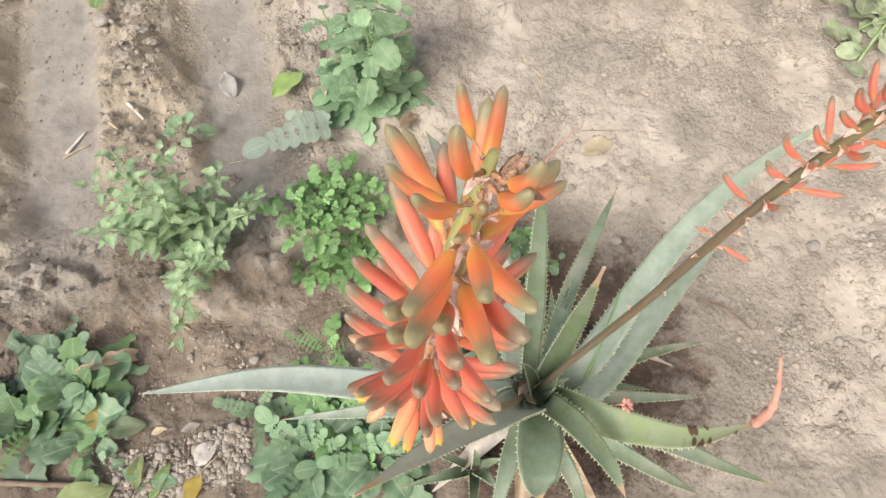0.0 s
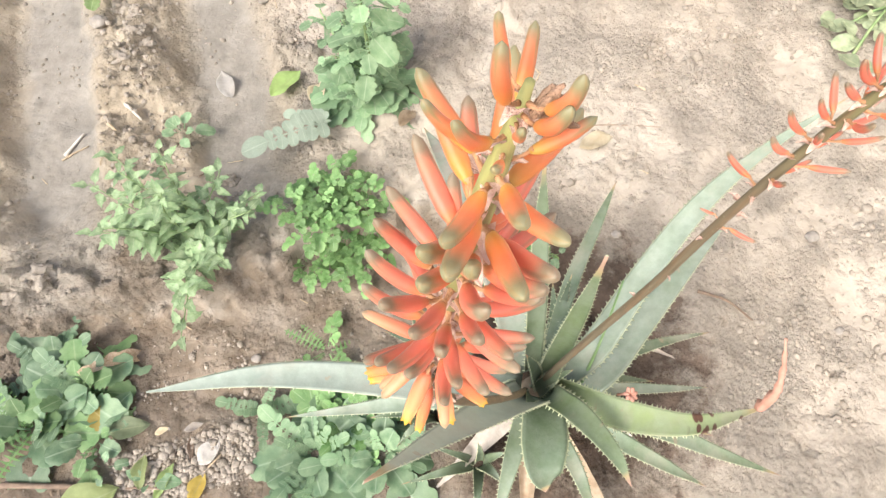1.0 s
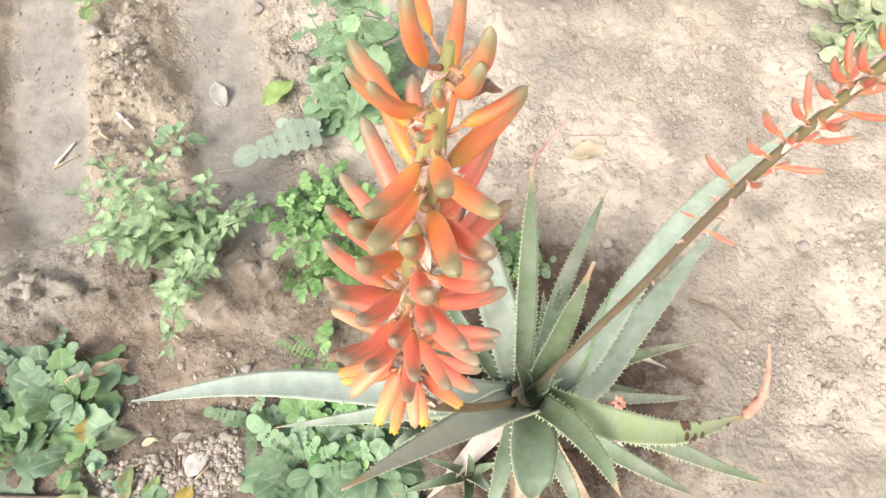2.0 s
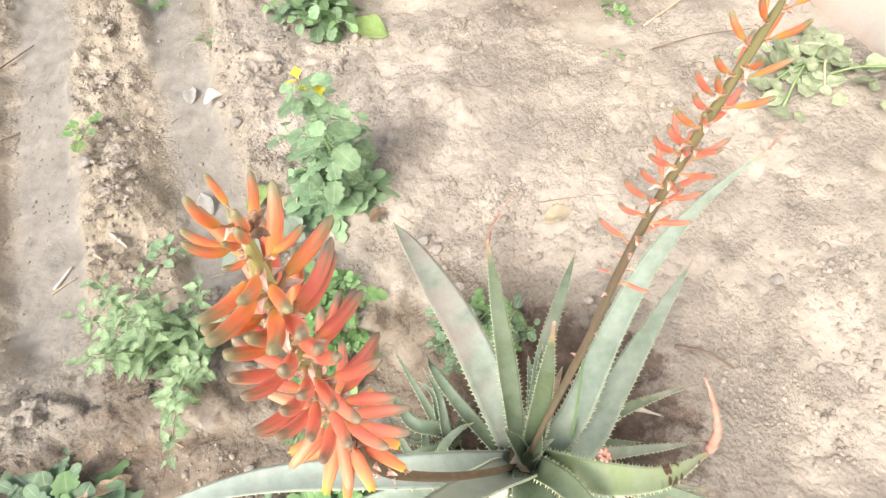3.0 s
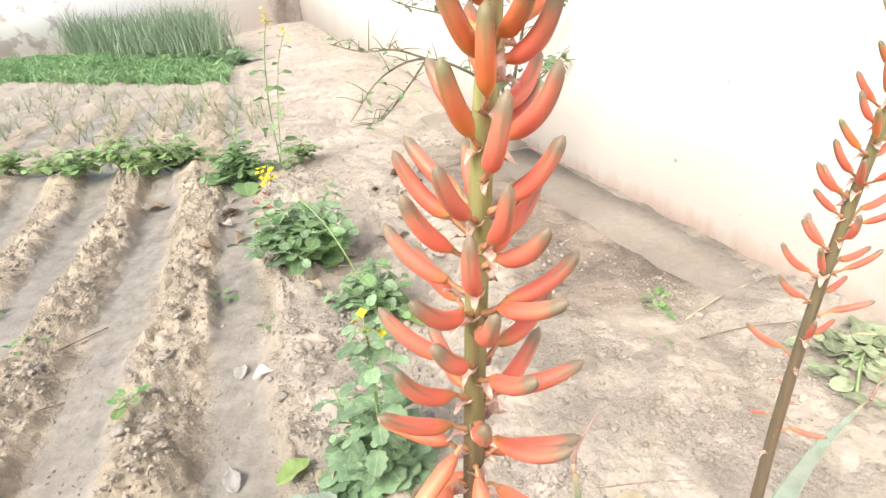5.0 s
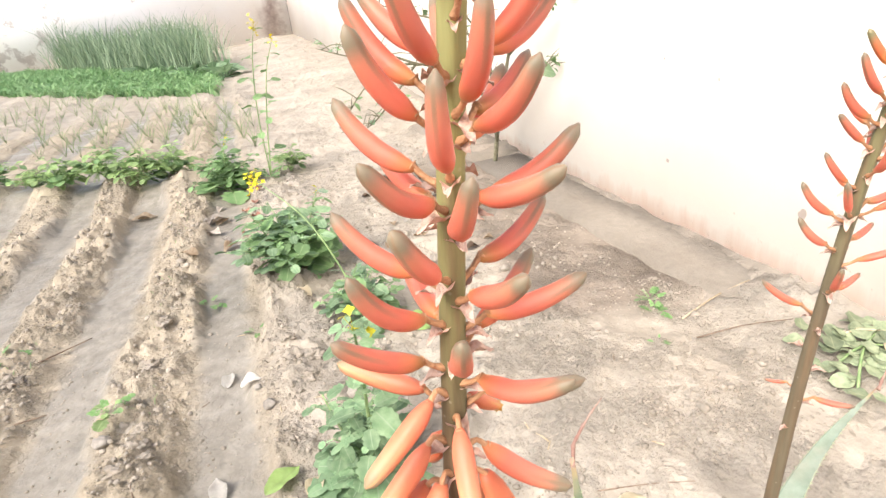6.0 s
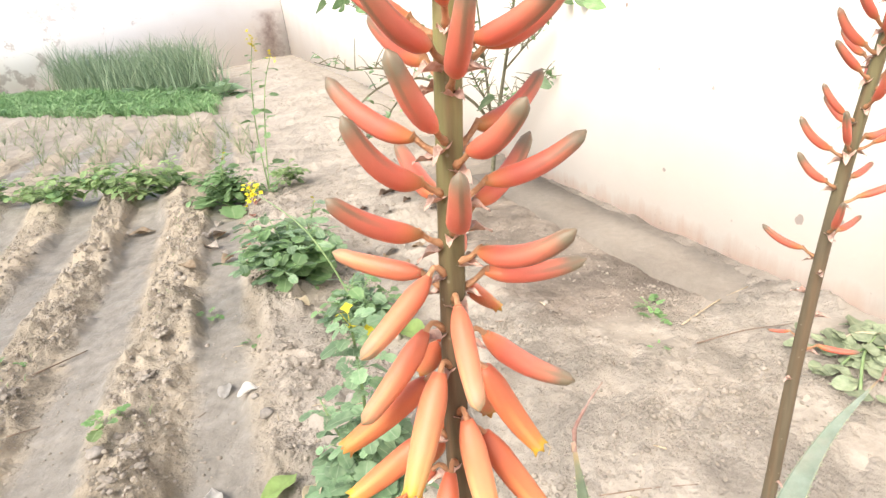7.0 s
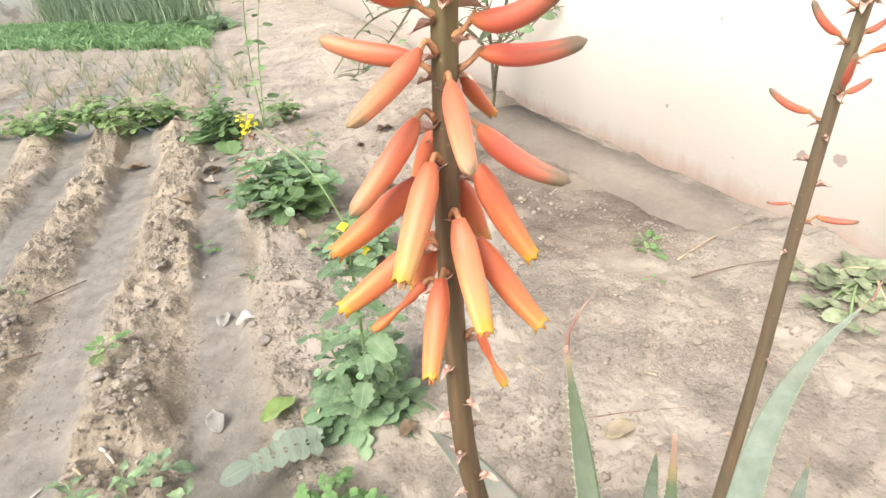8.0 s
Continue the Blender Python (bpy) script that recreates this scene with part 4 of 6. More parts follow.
# ---- the flower spikes ----
def flower_mesh(name, kind, material, bend, slim=False):
    """A tube flower along +x, 1 long, its back to -z; bend lifts the tip."""
    bm = bmesh.new()
    n, pts, rad = 16, [], []
    for i in range(n + 1):
        t = i / n
        pts.append(Vector((t, 0, bend * t * t - 0.35 * bend * t)))
        if kind == "bud":
            r = 0.042 + 0.066 * pw(math.sin(min(1, t / 0.27) * math.pi / 2), 0.9)
            if t > 0.45:
                r *= 1 - 0.36 * ((t - 0.45) / 0.55) ** 1.5
            if t > 0.88:
                r *= math.sqrt(max(0.006, 1 - ((t - 0.88) / 0.122) ** 2))
        elif kind == "open":
            r = 0.060 + 0.062 * math.sin(min(1, t / 0.30) * math.pi / 2) - 0.040 * max(0, (t - 0.45) / 0.55) ** 1.8
        else:
            r = 0.07 + 0.035 * math.sin(t * 9) * t - 0.02 * t
        rad.append(r * (0.82 if slim else 1.0))
    rings = tube(bm, pts, rad, 12, cap=False)
    uv = bm.loops.layers.uv.verify()
    # three blunt ridges along the tube
    for i, ring in enumerate(rings):
        for j, v in enumerate(ring):
            v.co += (v.co - pts[i]) * 0.07 * math.cos(3 * 2 * math.pi * j / 12 + 0.6)
    bm.faces.new(rings[0][::-1])
    if kind == "bud":
        for lp in bm.faces.new(rings[-1]).loops:
            lp[uv].uv = (0.0, 1.0)
    else:
        # six pointed lips that flare at the mouth, and the stamens
        last = rings[-1]
        for k in range(6):
            a, b, c = last[2 * k], last[2 * k + 1], last[(2 * k + 2) % 12]
            mid = (a.co + c.co) / 2
            tip = bm.verts.new(b.co + (b.co - pts[-1]) * 0.30 + Vector((0.050, 0, 0)))
            inner = bm.verts.new((mid + b.co) / 2 * 0.5 + tip.co * 0.5 - (b.co - pts[-1]) * 0.1)
            for q in ((a, b, tip), (b, c, tip), (a, tip, inner), (c, inner, tip)):
                for lp in bm.faces.new(q).loops:
                    lp[uv].uv = (k / 6, 1.0)
        for k in range(2):
            off = Vector((0, 0.028 * math.cos(k * 1.7), 0.028 * math.sin(k * 1.7)))
            tube(bm, [pts[-2] + off * 0.6, pts[-1] + Vector((0.03, 0, 0)) + off, pts[-1] + Vector((0.075, 0, -0.008)) + off], [0.010, 0.010, 0.014], 4)
    me = to_mesh(name, bm, material)
    LIFT[me.name] = math.atan(0.65 * bend)
    return me


LIFT = {}
BUDS = [flower_mesh("bud_flower", "bud", BUD, b) for b in (0.34, 0.46, 0.58)]
YOUNGS = [flower_mesh("young_bud", "bud", YOUNG, b) for b in (0.26, 0.38, 0.48)]
SLIM = [flower_mesh("slim_bud", "bud", BUD, b, True) for b in (0.16, 0.28, 0.40)]
SLIM_Y = [flower_mesh("slim_young_bud", "bud", YOUNG, b, True) for b in (0.10, 0.20, 0.30)]
OPENS = [flower_mesh("open_flower", "open", OPEN, b) for b in (0.06, 0.17)]
PALES = [flower_mesh("pale_flower", "open", PALEFL, b) for b in (0.04, 0.14)]
TURNING = [flower_mesh("turning_bud", "bud", PEACH, b) for b in (0.10, 0.18)]
WITHER = flower_mesh("withered_flower", "withered", OPEN, 0.12)


def bract_mesh(name, size, stub):
    """A papery bract along +x; with stub, the dried end of an old flower stalk above it."""
    bm = bmesh.new()
    if stub:
        tube(bm, [Vector((-0.002, 0, 0)), Vector((0.0018, 0, 0.0006)), Vector((0.0040, 0, 0.0020))], [0.0014, 0.0012, 0.0014], 7)
    n0 = len(bm.verts)
    blade(bm, lambda t: 0.36 * pw(1 - t, 0.7) + 0.012, 1, 8, 2, 0.8, 0.22, 0.10)
    bm.verts.ensure_lookup_table()
    for v in bm.verts[n0:]:
        q = v.co
        v.co = Vector((q.x * 0.0100, q.y * 0.0100, -0.0022 + q.z * 0.010)) * size
    return to_mesh(name, bm, BRACT)


BRACTS = [bract_mesh("old_bract", 1.0, True), bract_mesh("bract", 0.75, False), bract_mesh("bract", 1.0, False)]


def spike(name, axis, radii, material, flowers, kind_at, label, stubs):
    """A flower stalk with its flowers; each is given by height, azimuth and elevation in degrees, kind_at gives its mesh and length; stubs are the heights of old bracts."""
    pts = curve_points(axis, 40)
    bm = bmesh.new()
    rr = [radii[0] + (radii[1] - radii[0]) * (i / 40) ** 1.1 for i in range(41)]
    rr = [q * min(1.0, 0.3 + (40 - i) / 3.5) for i, q in enumerate(rr)]
    rings = tube(bm, pts, rr, 22, wrinkle=0.02)
    for i, ring in enumerate(rings):  # low ribs that wind a little
        for j, v in enumerate(ring):
            v.co += (v.co - pts[i]) * 0.06 * math.cos(5 * 2 * math.pi * j / 22 + 0.22 * i)
    stalk = part(name, bm, material, aloe, label)
    r = random.Random(7)

    def on_axis(z):
        i = next(j for j in range(40) if pts[j + 1].z >= z or j == 39)
        t = min(1.0, (z - pts[i].z) / (pts[i + 1].z - pts[i].z))
        return pts[i].lerp(pts[i + 1], t), rr[i] * 0.92

    for k, z in enumerate(stubs):
        c, rad = on_axis(z)
        az = 2.4 * k + r.uniform(-0.2, 0.2)
        put("old_bract", BRACTS[0], stalk, aim(c + Vector((math.cos(az), math.sin(az), 0)) * rad, az, r.uniform(-0.1, 0.5), r.uniform(0.5, 0.85)))
    for k, (z, az, el) in enumerate(flowers):
        az, el = radians(az), radians(el)
        me, ln = kind_at(z, k)
        scale = min(1.0, ln / 0.027)
        o = Vector((math.cos(az), math.sin(az), 0))
        near = 0.0035 if z > 1.2 else 0.0060
        ln += (0.0060 - near) * 0.8
        start = on_axis(z)[0] + o * (0.0040 + near * scale)
        drop = 0.0048 * scale if el > -0.3 else 0.0015
        c, rad = on_axis(min(z, pts[-1].z - 0.002) - drop)
        foot = c + o * rad * 0.9
        bm = bmesh.new()
        run = start - foot
        lift = Vector((0, 0, 0.0028 * scale if el < -0.3 else -0.0006))
        along = Vector((math.cos(el) * o.x, math.cos(el) * o.y, math.sin(el)))
        tube(bm, curve_points([foot, foot + run * 0.55 + lift, start, start + along * 0.0012], 8), [q * scale for q in (0.0015, 0.0012, 0.0010, 0.0009, 0.0009, 0.0010, 0.0012, 0.0016, 0.0017)], 7)
        part("pedicel", bm, PEDICEL, stalk)
        put("bract", BRACTS[k % 2 + 1], stalk, aim(foot - Vector((0, 0, 0.0006)), az + r.uniform(-0.35, 0.35), r.uniform(-0.25, 0.35), scale * r.uniform(0.75, 1.1)))
        put("flower", me, stalk, aim(start, az + r.uniform(-0.04, 0.04), el - LIFT[me.name], ln, r.uniform(-0.25, 0.25)))
    return stalk, pts


# height, azimuth and elevation of the flowers: open ones below, then the coral buds, then the young ones
HANGING = ((0.987, 336, -72), (1.011, 162, -40), (1.018, 234, -48), (1.026, 102, -60), (1.028, 168, -36), (1.029, 318, -54), (1.040, 270, -62), (1.046, 48, -58), (1.051, 168, -36), (1.054, 336, -64), (1.059, 222, -50), (1.063, 96, -50), (1.067, 336, -36), (1.072, 186, -44), (1.081, 36, -45), (1.083, 258, -34))
CORAL = ((1.092, 204, -28), (1.089, 144, 12), (1.089, 342, 0), (1.092, 66, 5), (1.099, 300, 20), (1.105, 186, 34), (1.109, 258, 42), (1.109, 24, 30), (1.112, 96, 25), (1.118, 336, 24), (1.121, 198, 46), (1.129, 282, 32), (1.132, 150, 38), (1.133, 18, 22), (1.136, 228, 48), (1.141, 70, 30), (1.150, 258, 42), (1.152, 108, 28), (1.155, 340, 34), (1.157, 222, 36), (1.157, 294, 24), (1.163, 144, 42), (1.166, 246, 60), (1.168, 40, 35))
UPPER = ((1.175, 288, 38), (1.176, 30, 23), (1.178, 192, 57), (1.182, 270, 56), (1.185, 132, 51), (1.187, 75, 39), (1.191, 228, 50), (1.191, 12, 29), (1.193, 312, 51), (1.193, 114, 35), (1.204, 264, 58), (1.207, 60, 41), (1.211, 30, 25), (1.2125, 300, 48), (1.214, 222, 58), (1.216, 102, 35), (1.219, 30, 25), (1.225, 252, 64), (1.229, 78, 41), (1.233, 294, 44), (1.235, 222, 54))
CROWN = ((1.240, 270, 34), (1.240, 96, 24), (1.242, 24, 20), (1.248, 234, 36), (1.249, 60, 32), (1.253, 288, 32), (1.257, 120, 38), (1.258, 228, 30), (1.261, 262, 42), (1.263, 350, 38), (1.267, 160, 47), (1.268, 238, 50), (1.272, 60, 48), (1.273, 204, 58), (1.277, 250, 60), (1.280, 276, 62), (1.284, 284, 68), (1.283, 110, 68), (1.286, 210, 82))


def near_kind(z, k):
    if z < 1.015:
        return WITHER, 0.026
    if z < 1.065:
        return ((PALES if k in (6, 10) else OPENS)[k % 2], 0.0365 - 0.004 * (z < 1.02))
    if z < 1.084:
        return {12: (BUDS[0], 0.0345), 13: (TURNING[0], 0.0355), 14: (OPENS[0], 0.022)}.get(k, (TURNING[1], 0.032))
    if z < 1.0925:
        return (TURNING if k < 18 else BUDS)[k % 2], 0.031
    ln = 0.0305 - 0.0085 * min(1.0, max(0.0, z - 1.105) / 0.16)
    if z < 1.20:
        return BUDS[k % 3], ln
    if z < 1.262:
        return (YOUNGS if z > 1.235 or k % 3 == 0 else BUDS)[k % 3], ln - 0.004 * (z > 1.25)
    return YOUNGS[k % 3], (0.0085 if k % 3 == 0 else 0.0125)


spike("flower_stalk", [(-0.012, 0.005, 0.13), (-0.045, -0.018, 0.30), (-0.078, -0.038, 0.44), (-0.145, -0.064, 0.68), (-0.1951, -0.0777, 0.88), (-0.2005, -0.0814, 0.99), (-0.1946, -0.085, 1.10), (-0.1867, -0.0902, 1.205), (-0.1764, -0.0934, 1.285)],
      (0.0062, 0.0031), STALK, HANGING + CORAL + UPPER + CROWN, near_kind, "tall stalk, brown below and green above, full of coral flowers", [0.86 + 0.0095 * k for k in range(14)])


# the second stalk's buds, lower and upper
SECOND_LOW = ((0.957, 130, -5), (0.950, 308, 0), (1.013, 128, 30), (1.030, 228, 58), (1.023, 6, 10), (1.056, 168, 46), (1.046, 312, 30), (1.055, 10, 10), (1.073, 150, 48), (1.077, 204, 58), (1.076, 312, 44), (1.078, 6, 5), (1.085, 70, 30), (1.092, 162, 52), (1.100, 234, 54), (1.103, 40, 30), (1.108, 285, 42), (1.112, 0, 16), (1.114, 174, 44))
SECOND_HIGH = ((1.120, 80, 35), (1.126, 168, 48), (1.131, 216, 54), (1.134, 262, 52), (1.138, 180, 54), (1.143, 18, 15), (1.151, 174, 50), (1.152, 20, 18), (1.158, 210, 54), (1.166, 180, 54), (1.168, 300, 45), (1.175, 162, 54), (1.180, 198, 60), (1.184, 40, 40), (1.188, 320, 45), (1.192, 180, 50), (1.199, 240, 55), (1.203, 20, 45), (1.209, 150, 55), (1.214, 290, 55), (1.219, 70, 55), (1.224, 190, 60), (1.230, 320, 60), (1.234, 100, 60), (1.239, 230, 65))


def far_kind(z, k):
    if k == 0:
        return SLIM[1], 0.0125
    if z < 1.15:
        return SLIM[k % 3], (0.0235, 0.0215, 0.025)[k % 3]
    return (SLIM_Y if k % 2 or z > 1.19 else SLIM)[k % 3], 0.023 - 0.008 * min(1.0, (z - 1.15) / 0.09)


spike("flower_stalk", [(0.010, 0.004, 0.14), (0.014, 0.0, 0.28), (0.0248, -0.006, 0.50), (0.0354, -0.0112, 0.68), (0.0432, -0.0154, 0.82), (0.0482, -0.0172, 0.95), (0.0538, -0.0221, 1.06), (0.0621, -0.0324, 1.18), (0.067, -0.038, 1.245)],
      (0.0062, 0.0022), STALK_B, SECOND_LOW + SECOND_HIGH, far_kind, "second brown flower stalk with smaller coral buds", (0.66, 0.76, 0.84, 0.90, 0.925, 0.97, 0.985, 1.0))

bm = bmesh.new()
for k in range(9):
    r = random.Random(800 + k)
    c = Vector((-0.1764, -0.0955, 1.2765))
    d = Vector((r.uniform(0.2, 1), r.uniform(-0.6, 0.6), r.uniform(0.2, 1))).normalized() * r.uniform(0.006, 0.011)
    tube(bm, curve_points([c, c + d * 0.6 + Vector((0, 0, 0.001)), c + d], 5), [0.0008, 0.0010, 0.0012, 0.0010, 0.0007, 0.0003], 6, wrinkle=0.45, seed=k)
part("withered_bud", bm, DRY_BROWN, aloe, "shrivelled brown buds at the spike's top")
# a withered blossom caught on the speckled leaf
bm = bmesh.new()
for k in range(7):
    a = k * 0.9
    tube(bm, [Vector((0.074, -0.091, 0.497)), Vector((0.074 + 0.006 * math.cos(a), -0.091 + 0.006 * math.sin(a), 0.507)), Vector((0.074 + 0.010 * math.cos(a), -0.091 + 0.010 * math.sin(a), 0.505 + 0.004 * (k % 3)))], [0.002, 0.004, 0.002], 5)
tube(bm, [Vector((0.074, -0.091, 0.497)), Vector((0.078, -0.085, 0.47)), Vector((0.079, -0.08, 0.43))], [0.002, 0.0018, 0.0022], 5)
part("withered_flower", bm, DRY_PINK, aloe, "dried pink blossom")

# ---- young aloe at the foot of the old one ----
pup = thing("aloe_pup", -0.12, 0.12, "small green aloe offset beside the big one", "aloe")
g0 = gz(-0.12, 0.12)
for k, (dx, dy, dz, w) in enumerate(((-0.05, 0.29, 0.10, 0.03), (-0.16, 0.12, 0.10, 0.03), (-0.10, 0.03, 0.16, 0.028), (0.0, 0.12, 0.2, 0.03), (0.07, 0.05, 0.17, 0.026), (-0.15, -0.04, 0.08, 0.028), (-0.02, -0.05, 0.19, 0.024))):
    aloe_leaf(pup, [(-0.12 + 0.1 * dx, 0.12 + 0.1 * dy, g0 - 0.01), (-0.12 + 0.45 * dx, 0.12 + 0.45 * dy, g0 + 0.75 * dz), (-0.12 + dx, 0.12 + dy, g0 + dz)], w, ALOE_DARK if k % 2 else ALOE, 0.007, seed=40 + k)
for k, (pts, w) in enumerate((
        ([(-0.125, 0.12, 0.0), (-0.121, 0.133, 0.14), (-0.109, 0.193, 0.20), (-0.122, 0.25, 0.24)], 0.026),
        ([(-0.12, 0.12, 0.0), (-0.125, 0.139, 0.12), (-0.183, 0.167, 0.16), (-0.203, 0.237, 0.16), (-0.222, 0.292, 0.13)], 0.038),
        ([(-0.12, 0.11, 0.0), (-0.142, 0.096, 0.13), (-0.183, 0.10, 0.17), (-0.225, 0.114, 0.16)], 0.034),
        ([(-0.14, 0.08, 0.0), (-0.147, 0.069, 0.10), (-0.144, 0.081, 0.20), (-0.102, 0.094, 0.24), (-0.063, 0.097, 0.24)], 0.030),
        ([(-0.12, 0.13, 0.0), (-0.124, 0.16, 0.14), (-0.119, 0.202, 0.19), (-0.144, 0.24, 0.20)], 0.024),
        ([(-0.13, 0.08, 0.0), (-0.125, 0.07, 0.12), (-0.105, 0.05, 0.20), (-0.08, 0.04, 0.23)], 0.026))):
    aloe_leaf(pup, pts, w, ALOE_DARK if k % 3 == 0 else ALOE, 0.009, cup=0.26, seed=140 + k, taper=1.8)
pup2 = thing("aloe_pup", -0.14, -0.10, "small green aloe offset beside the big one", "aloe")
g0 = gz(-0.14, -0.10)
for k, (dx, dy, dz, w) in enumerate(((-0.18, 0.0, 0.09, 0.03), (0.03, -0.06, 0.16, 0.03), (-0.05, -0.12, 0.10, 0.028), (0.0, 0.03, 0.2, 0.022), (0.06, 0.0, 0.12, 0.026), (-0.1, 0.06, 0.08, 0.022))):
    aloe_leaf(pup2, [(-0.14 + 0.1 * dx, -0.10 + 0.1 * dy, g0 - 0.01), (-0.14 + 0.45 * dx, -0.10 + 0.45 * dy, g0 + 0.75 * dz), (-0.14 + dx, -0.10 + dy, g0 + dz)], w, ALOE_DARK if k % 2 else ALOE, 0.007, seed=60 + k)

pup3 = thing("aloe_pup", -0.20, 0.03, "young aloe with curling toothed leaves beside the big one", "aloe")
g0 = gz(-0.20, 0.03)
for k, (dx, dy, dz, w) in enumerate(((-0.04, 0.24, 0.13, 0.030), (0.05, 0.17, 0.22, 0.028), (-0.12, 0.14, 0.10, 0.028), (0.10, 0.08, 0.24, 0.026), (-0.02, 0.08, 0.27, 0.026), (-0.16, 0.03, 0.12, 0.028), (-0.11, -0.05, 0.16, 0.026), (0.04, -0.03, 0.25, 0.024), (0.11, 0.15, 0.12, 0.026))):
    aloe_leaf(pup3, [(-0.20 + 0.1 * dx, 0.03 + 0.1 * dy, g0 - 0.01), (-0.20 + 0.30 * dx, 0.03 + 0.30 * dy, g0 + 0.85 * dz), (-0.20 + 0.70 * dx, 0.03 + 0.70 * dy, g0 + 1.05 * dz), (-0.20 + dx, 0.03 + dy, g0 + 0.75 * dz)], w, ALOE_DARK if k % 2 else ALOE, 0.008, seed=80 + k)

# ---- weeds ----
DIAMOND = [leaf_mesh("diamond_leaf", "diamond", WEED_GREY, s) for s in range(4)]
CRESS = [leaf_mesh("cress_leaf", "cress", WEED_BRIGHT, s) for s in range(4)]
LYRATE = [leaf_mesh("lobed_leaf", "lyrate", WEED_BLUE, s) for s in range(3)]
ROUND = [leaf_mesh("round_leaf", "round", WEED_BLUE, s) for s in range(3)]
ROUND_D = [leaf_mesh("round_leaf_dark", "round", WEED_DARK, s) for s in range(3)]
LYRATE_D = [leaf_mesh("lobed_leaf_dark", "lyrate", WEED_DARK, s + 9) for s in range(3)]
ROUND_T = [leaf_mesh("round_leaf_teal", "round", WEED_TEAL, s + 20) for s in range(3)]
PINNATE_T = [leaf_mesh("pinnate_leaf_teal", "pinnate", WEED_TEAL, s + 20) for s in range(2)]
PINNATE = [leaf_mesh("pinnate_leaf", "pinnate", WEED_BLUE, s) for s in range(2)]
SILVER = [leaf_mesh("silver_pinnate_leaf", "pinnate", WEED_SILVER, 5)]
FERN = [leaf_mesh("cut_leaf", "fern", WEED_BRIGHT, s) for s in range(2)]
LYRATE_L = [leaf_mesh("lobed_leaf_light", "lyrate", WEED_LIGHT, s + 15) for s in range(3)]
FERN_L = [leaf_mesh("cut_leaf_light", "fern", WEED_LIGHT, s + 15) for s in range(2)]
OVATE = [leaf_mesh("ovate_leaf", "ovate", WEED_DARK, s) for s in range(3)]
OVATE_G = [leaf_mesh("ovate_leaf_green", "ovate", WEED_BLUE, s + 4) for s in range(2)]


def goosefoot(x, y, stems, seed):
    plant = thing("goosefoot_weed", x, y, "bushy weed with toothed grey-green leaves on the dry soil", "weed")
    g, r = gz(x, y), random.Random(seed)
    for k, (dx, dy, dz) in enumerate(stems):
        leafy_stem(plant, [(x, y, g), (x + dx * 0.4 + r.uniform(-0.02, 0.02), y + dy * 0.4, g + dz * 0.65), (x + dx, y + dy, g + dz)], 0.003, DIAMOND, 26, 0.066, seed + k)
    return plant


goosefoot(-0.68, 0.60, ((-0.20, 0.16, 0.15), (-0.12, 0.20, 0.20), (0.0, 0.16, 0.22), (0.12, 0.10, 0.16), (0.17, -0.02, 0.14), (0.10, -0.14, 0.16), (-0.02, -0.20, 0.13), (-0.05, -0.28, 0.08), (-0.13, -0.02, 0.22), (-0.20, 0.03, 0.14), (0.02, 0.0, 0.27), (0.19, 0.05, 0.10), (-0.08, 0.10, 0.25)), 100)

cress = thing("cress_weed", -0.34, 0.56, "low bright green weed with small lobed leaves", "weed")
r = random.Random(4)
for k in range(13):
    a, d = k * 2.4, 0.115 * math.sqrt(k / 12)
    cx, cy = -0.335 + d * math.cos(a), 0.57 + 1.1 * d * math.sin(a)
    rosette(cress, (cx, cy, gz(cx, cy) + 0.02 + 0.05 * (1 - d / 0.13)), CRESS, 13, (0.03, 0.085), (-0.1, 1.2), 700 + k)


def sprig(name, x, y, z, meshes, count, size, label, seed):
    plant = thing(name, x, y, label, "weed")
    rosette(plant, (x, y, gz(x, y) + z), meshes, count, size, (0.1, 1.0), seed)
    return plant


def bushy(plant, x, y, radius, height, stems, leaves, size, meshes, seed):
    """Many leafy stems out of one foot."""
    g, r = gz(x, y), random.Random(seed)
    for k in range(stems):
        a, d = k * 2.4, radius * math.sqrt((k + 0.5) / stems)
        h = height * (1.05 - 0.6 * (d / radius) ** 2) * r.uniform(0.8, 1.15)
        leafy_stem(plant, [(x, y, g - 0.005), (x + d * 0.35 * math.cos(a), y + d * 0.35 * math.sin(a), g + h * 0.6), (x + d * math.cos(a), y + d * math.sin(a), g + h)], 0.004, meshes, leaves, size, seed + k, 0.3)


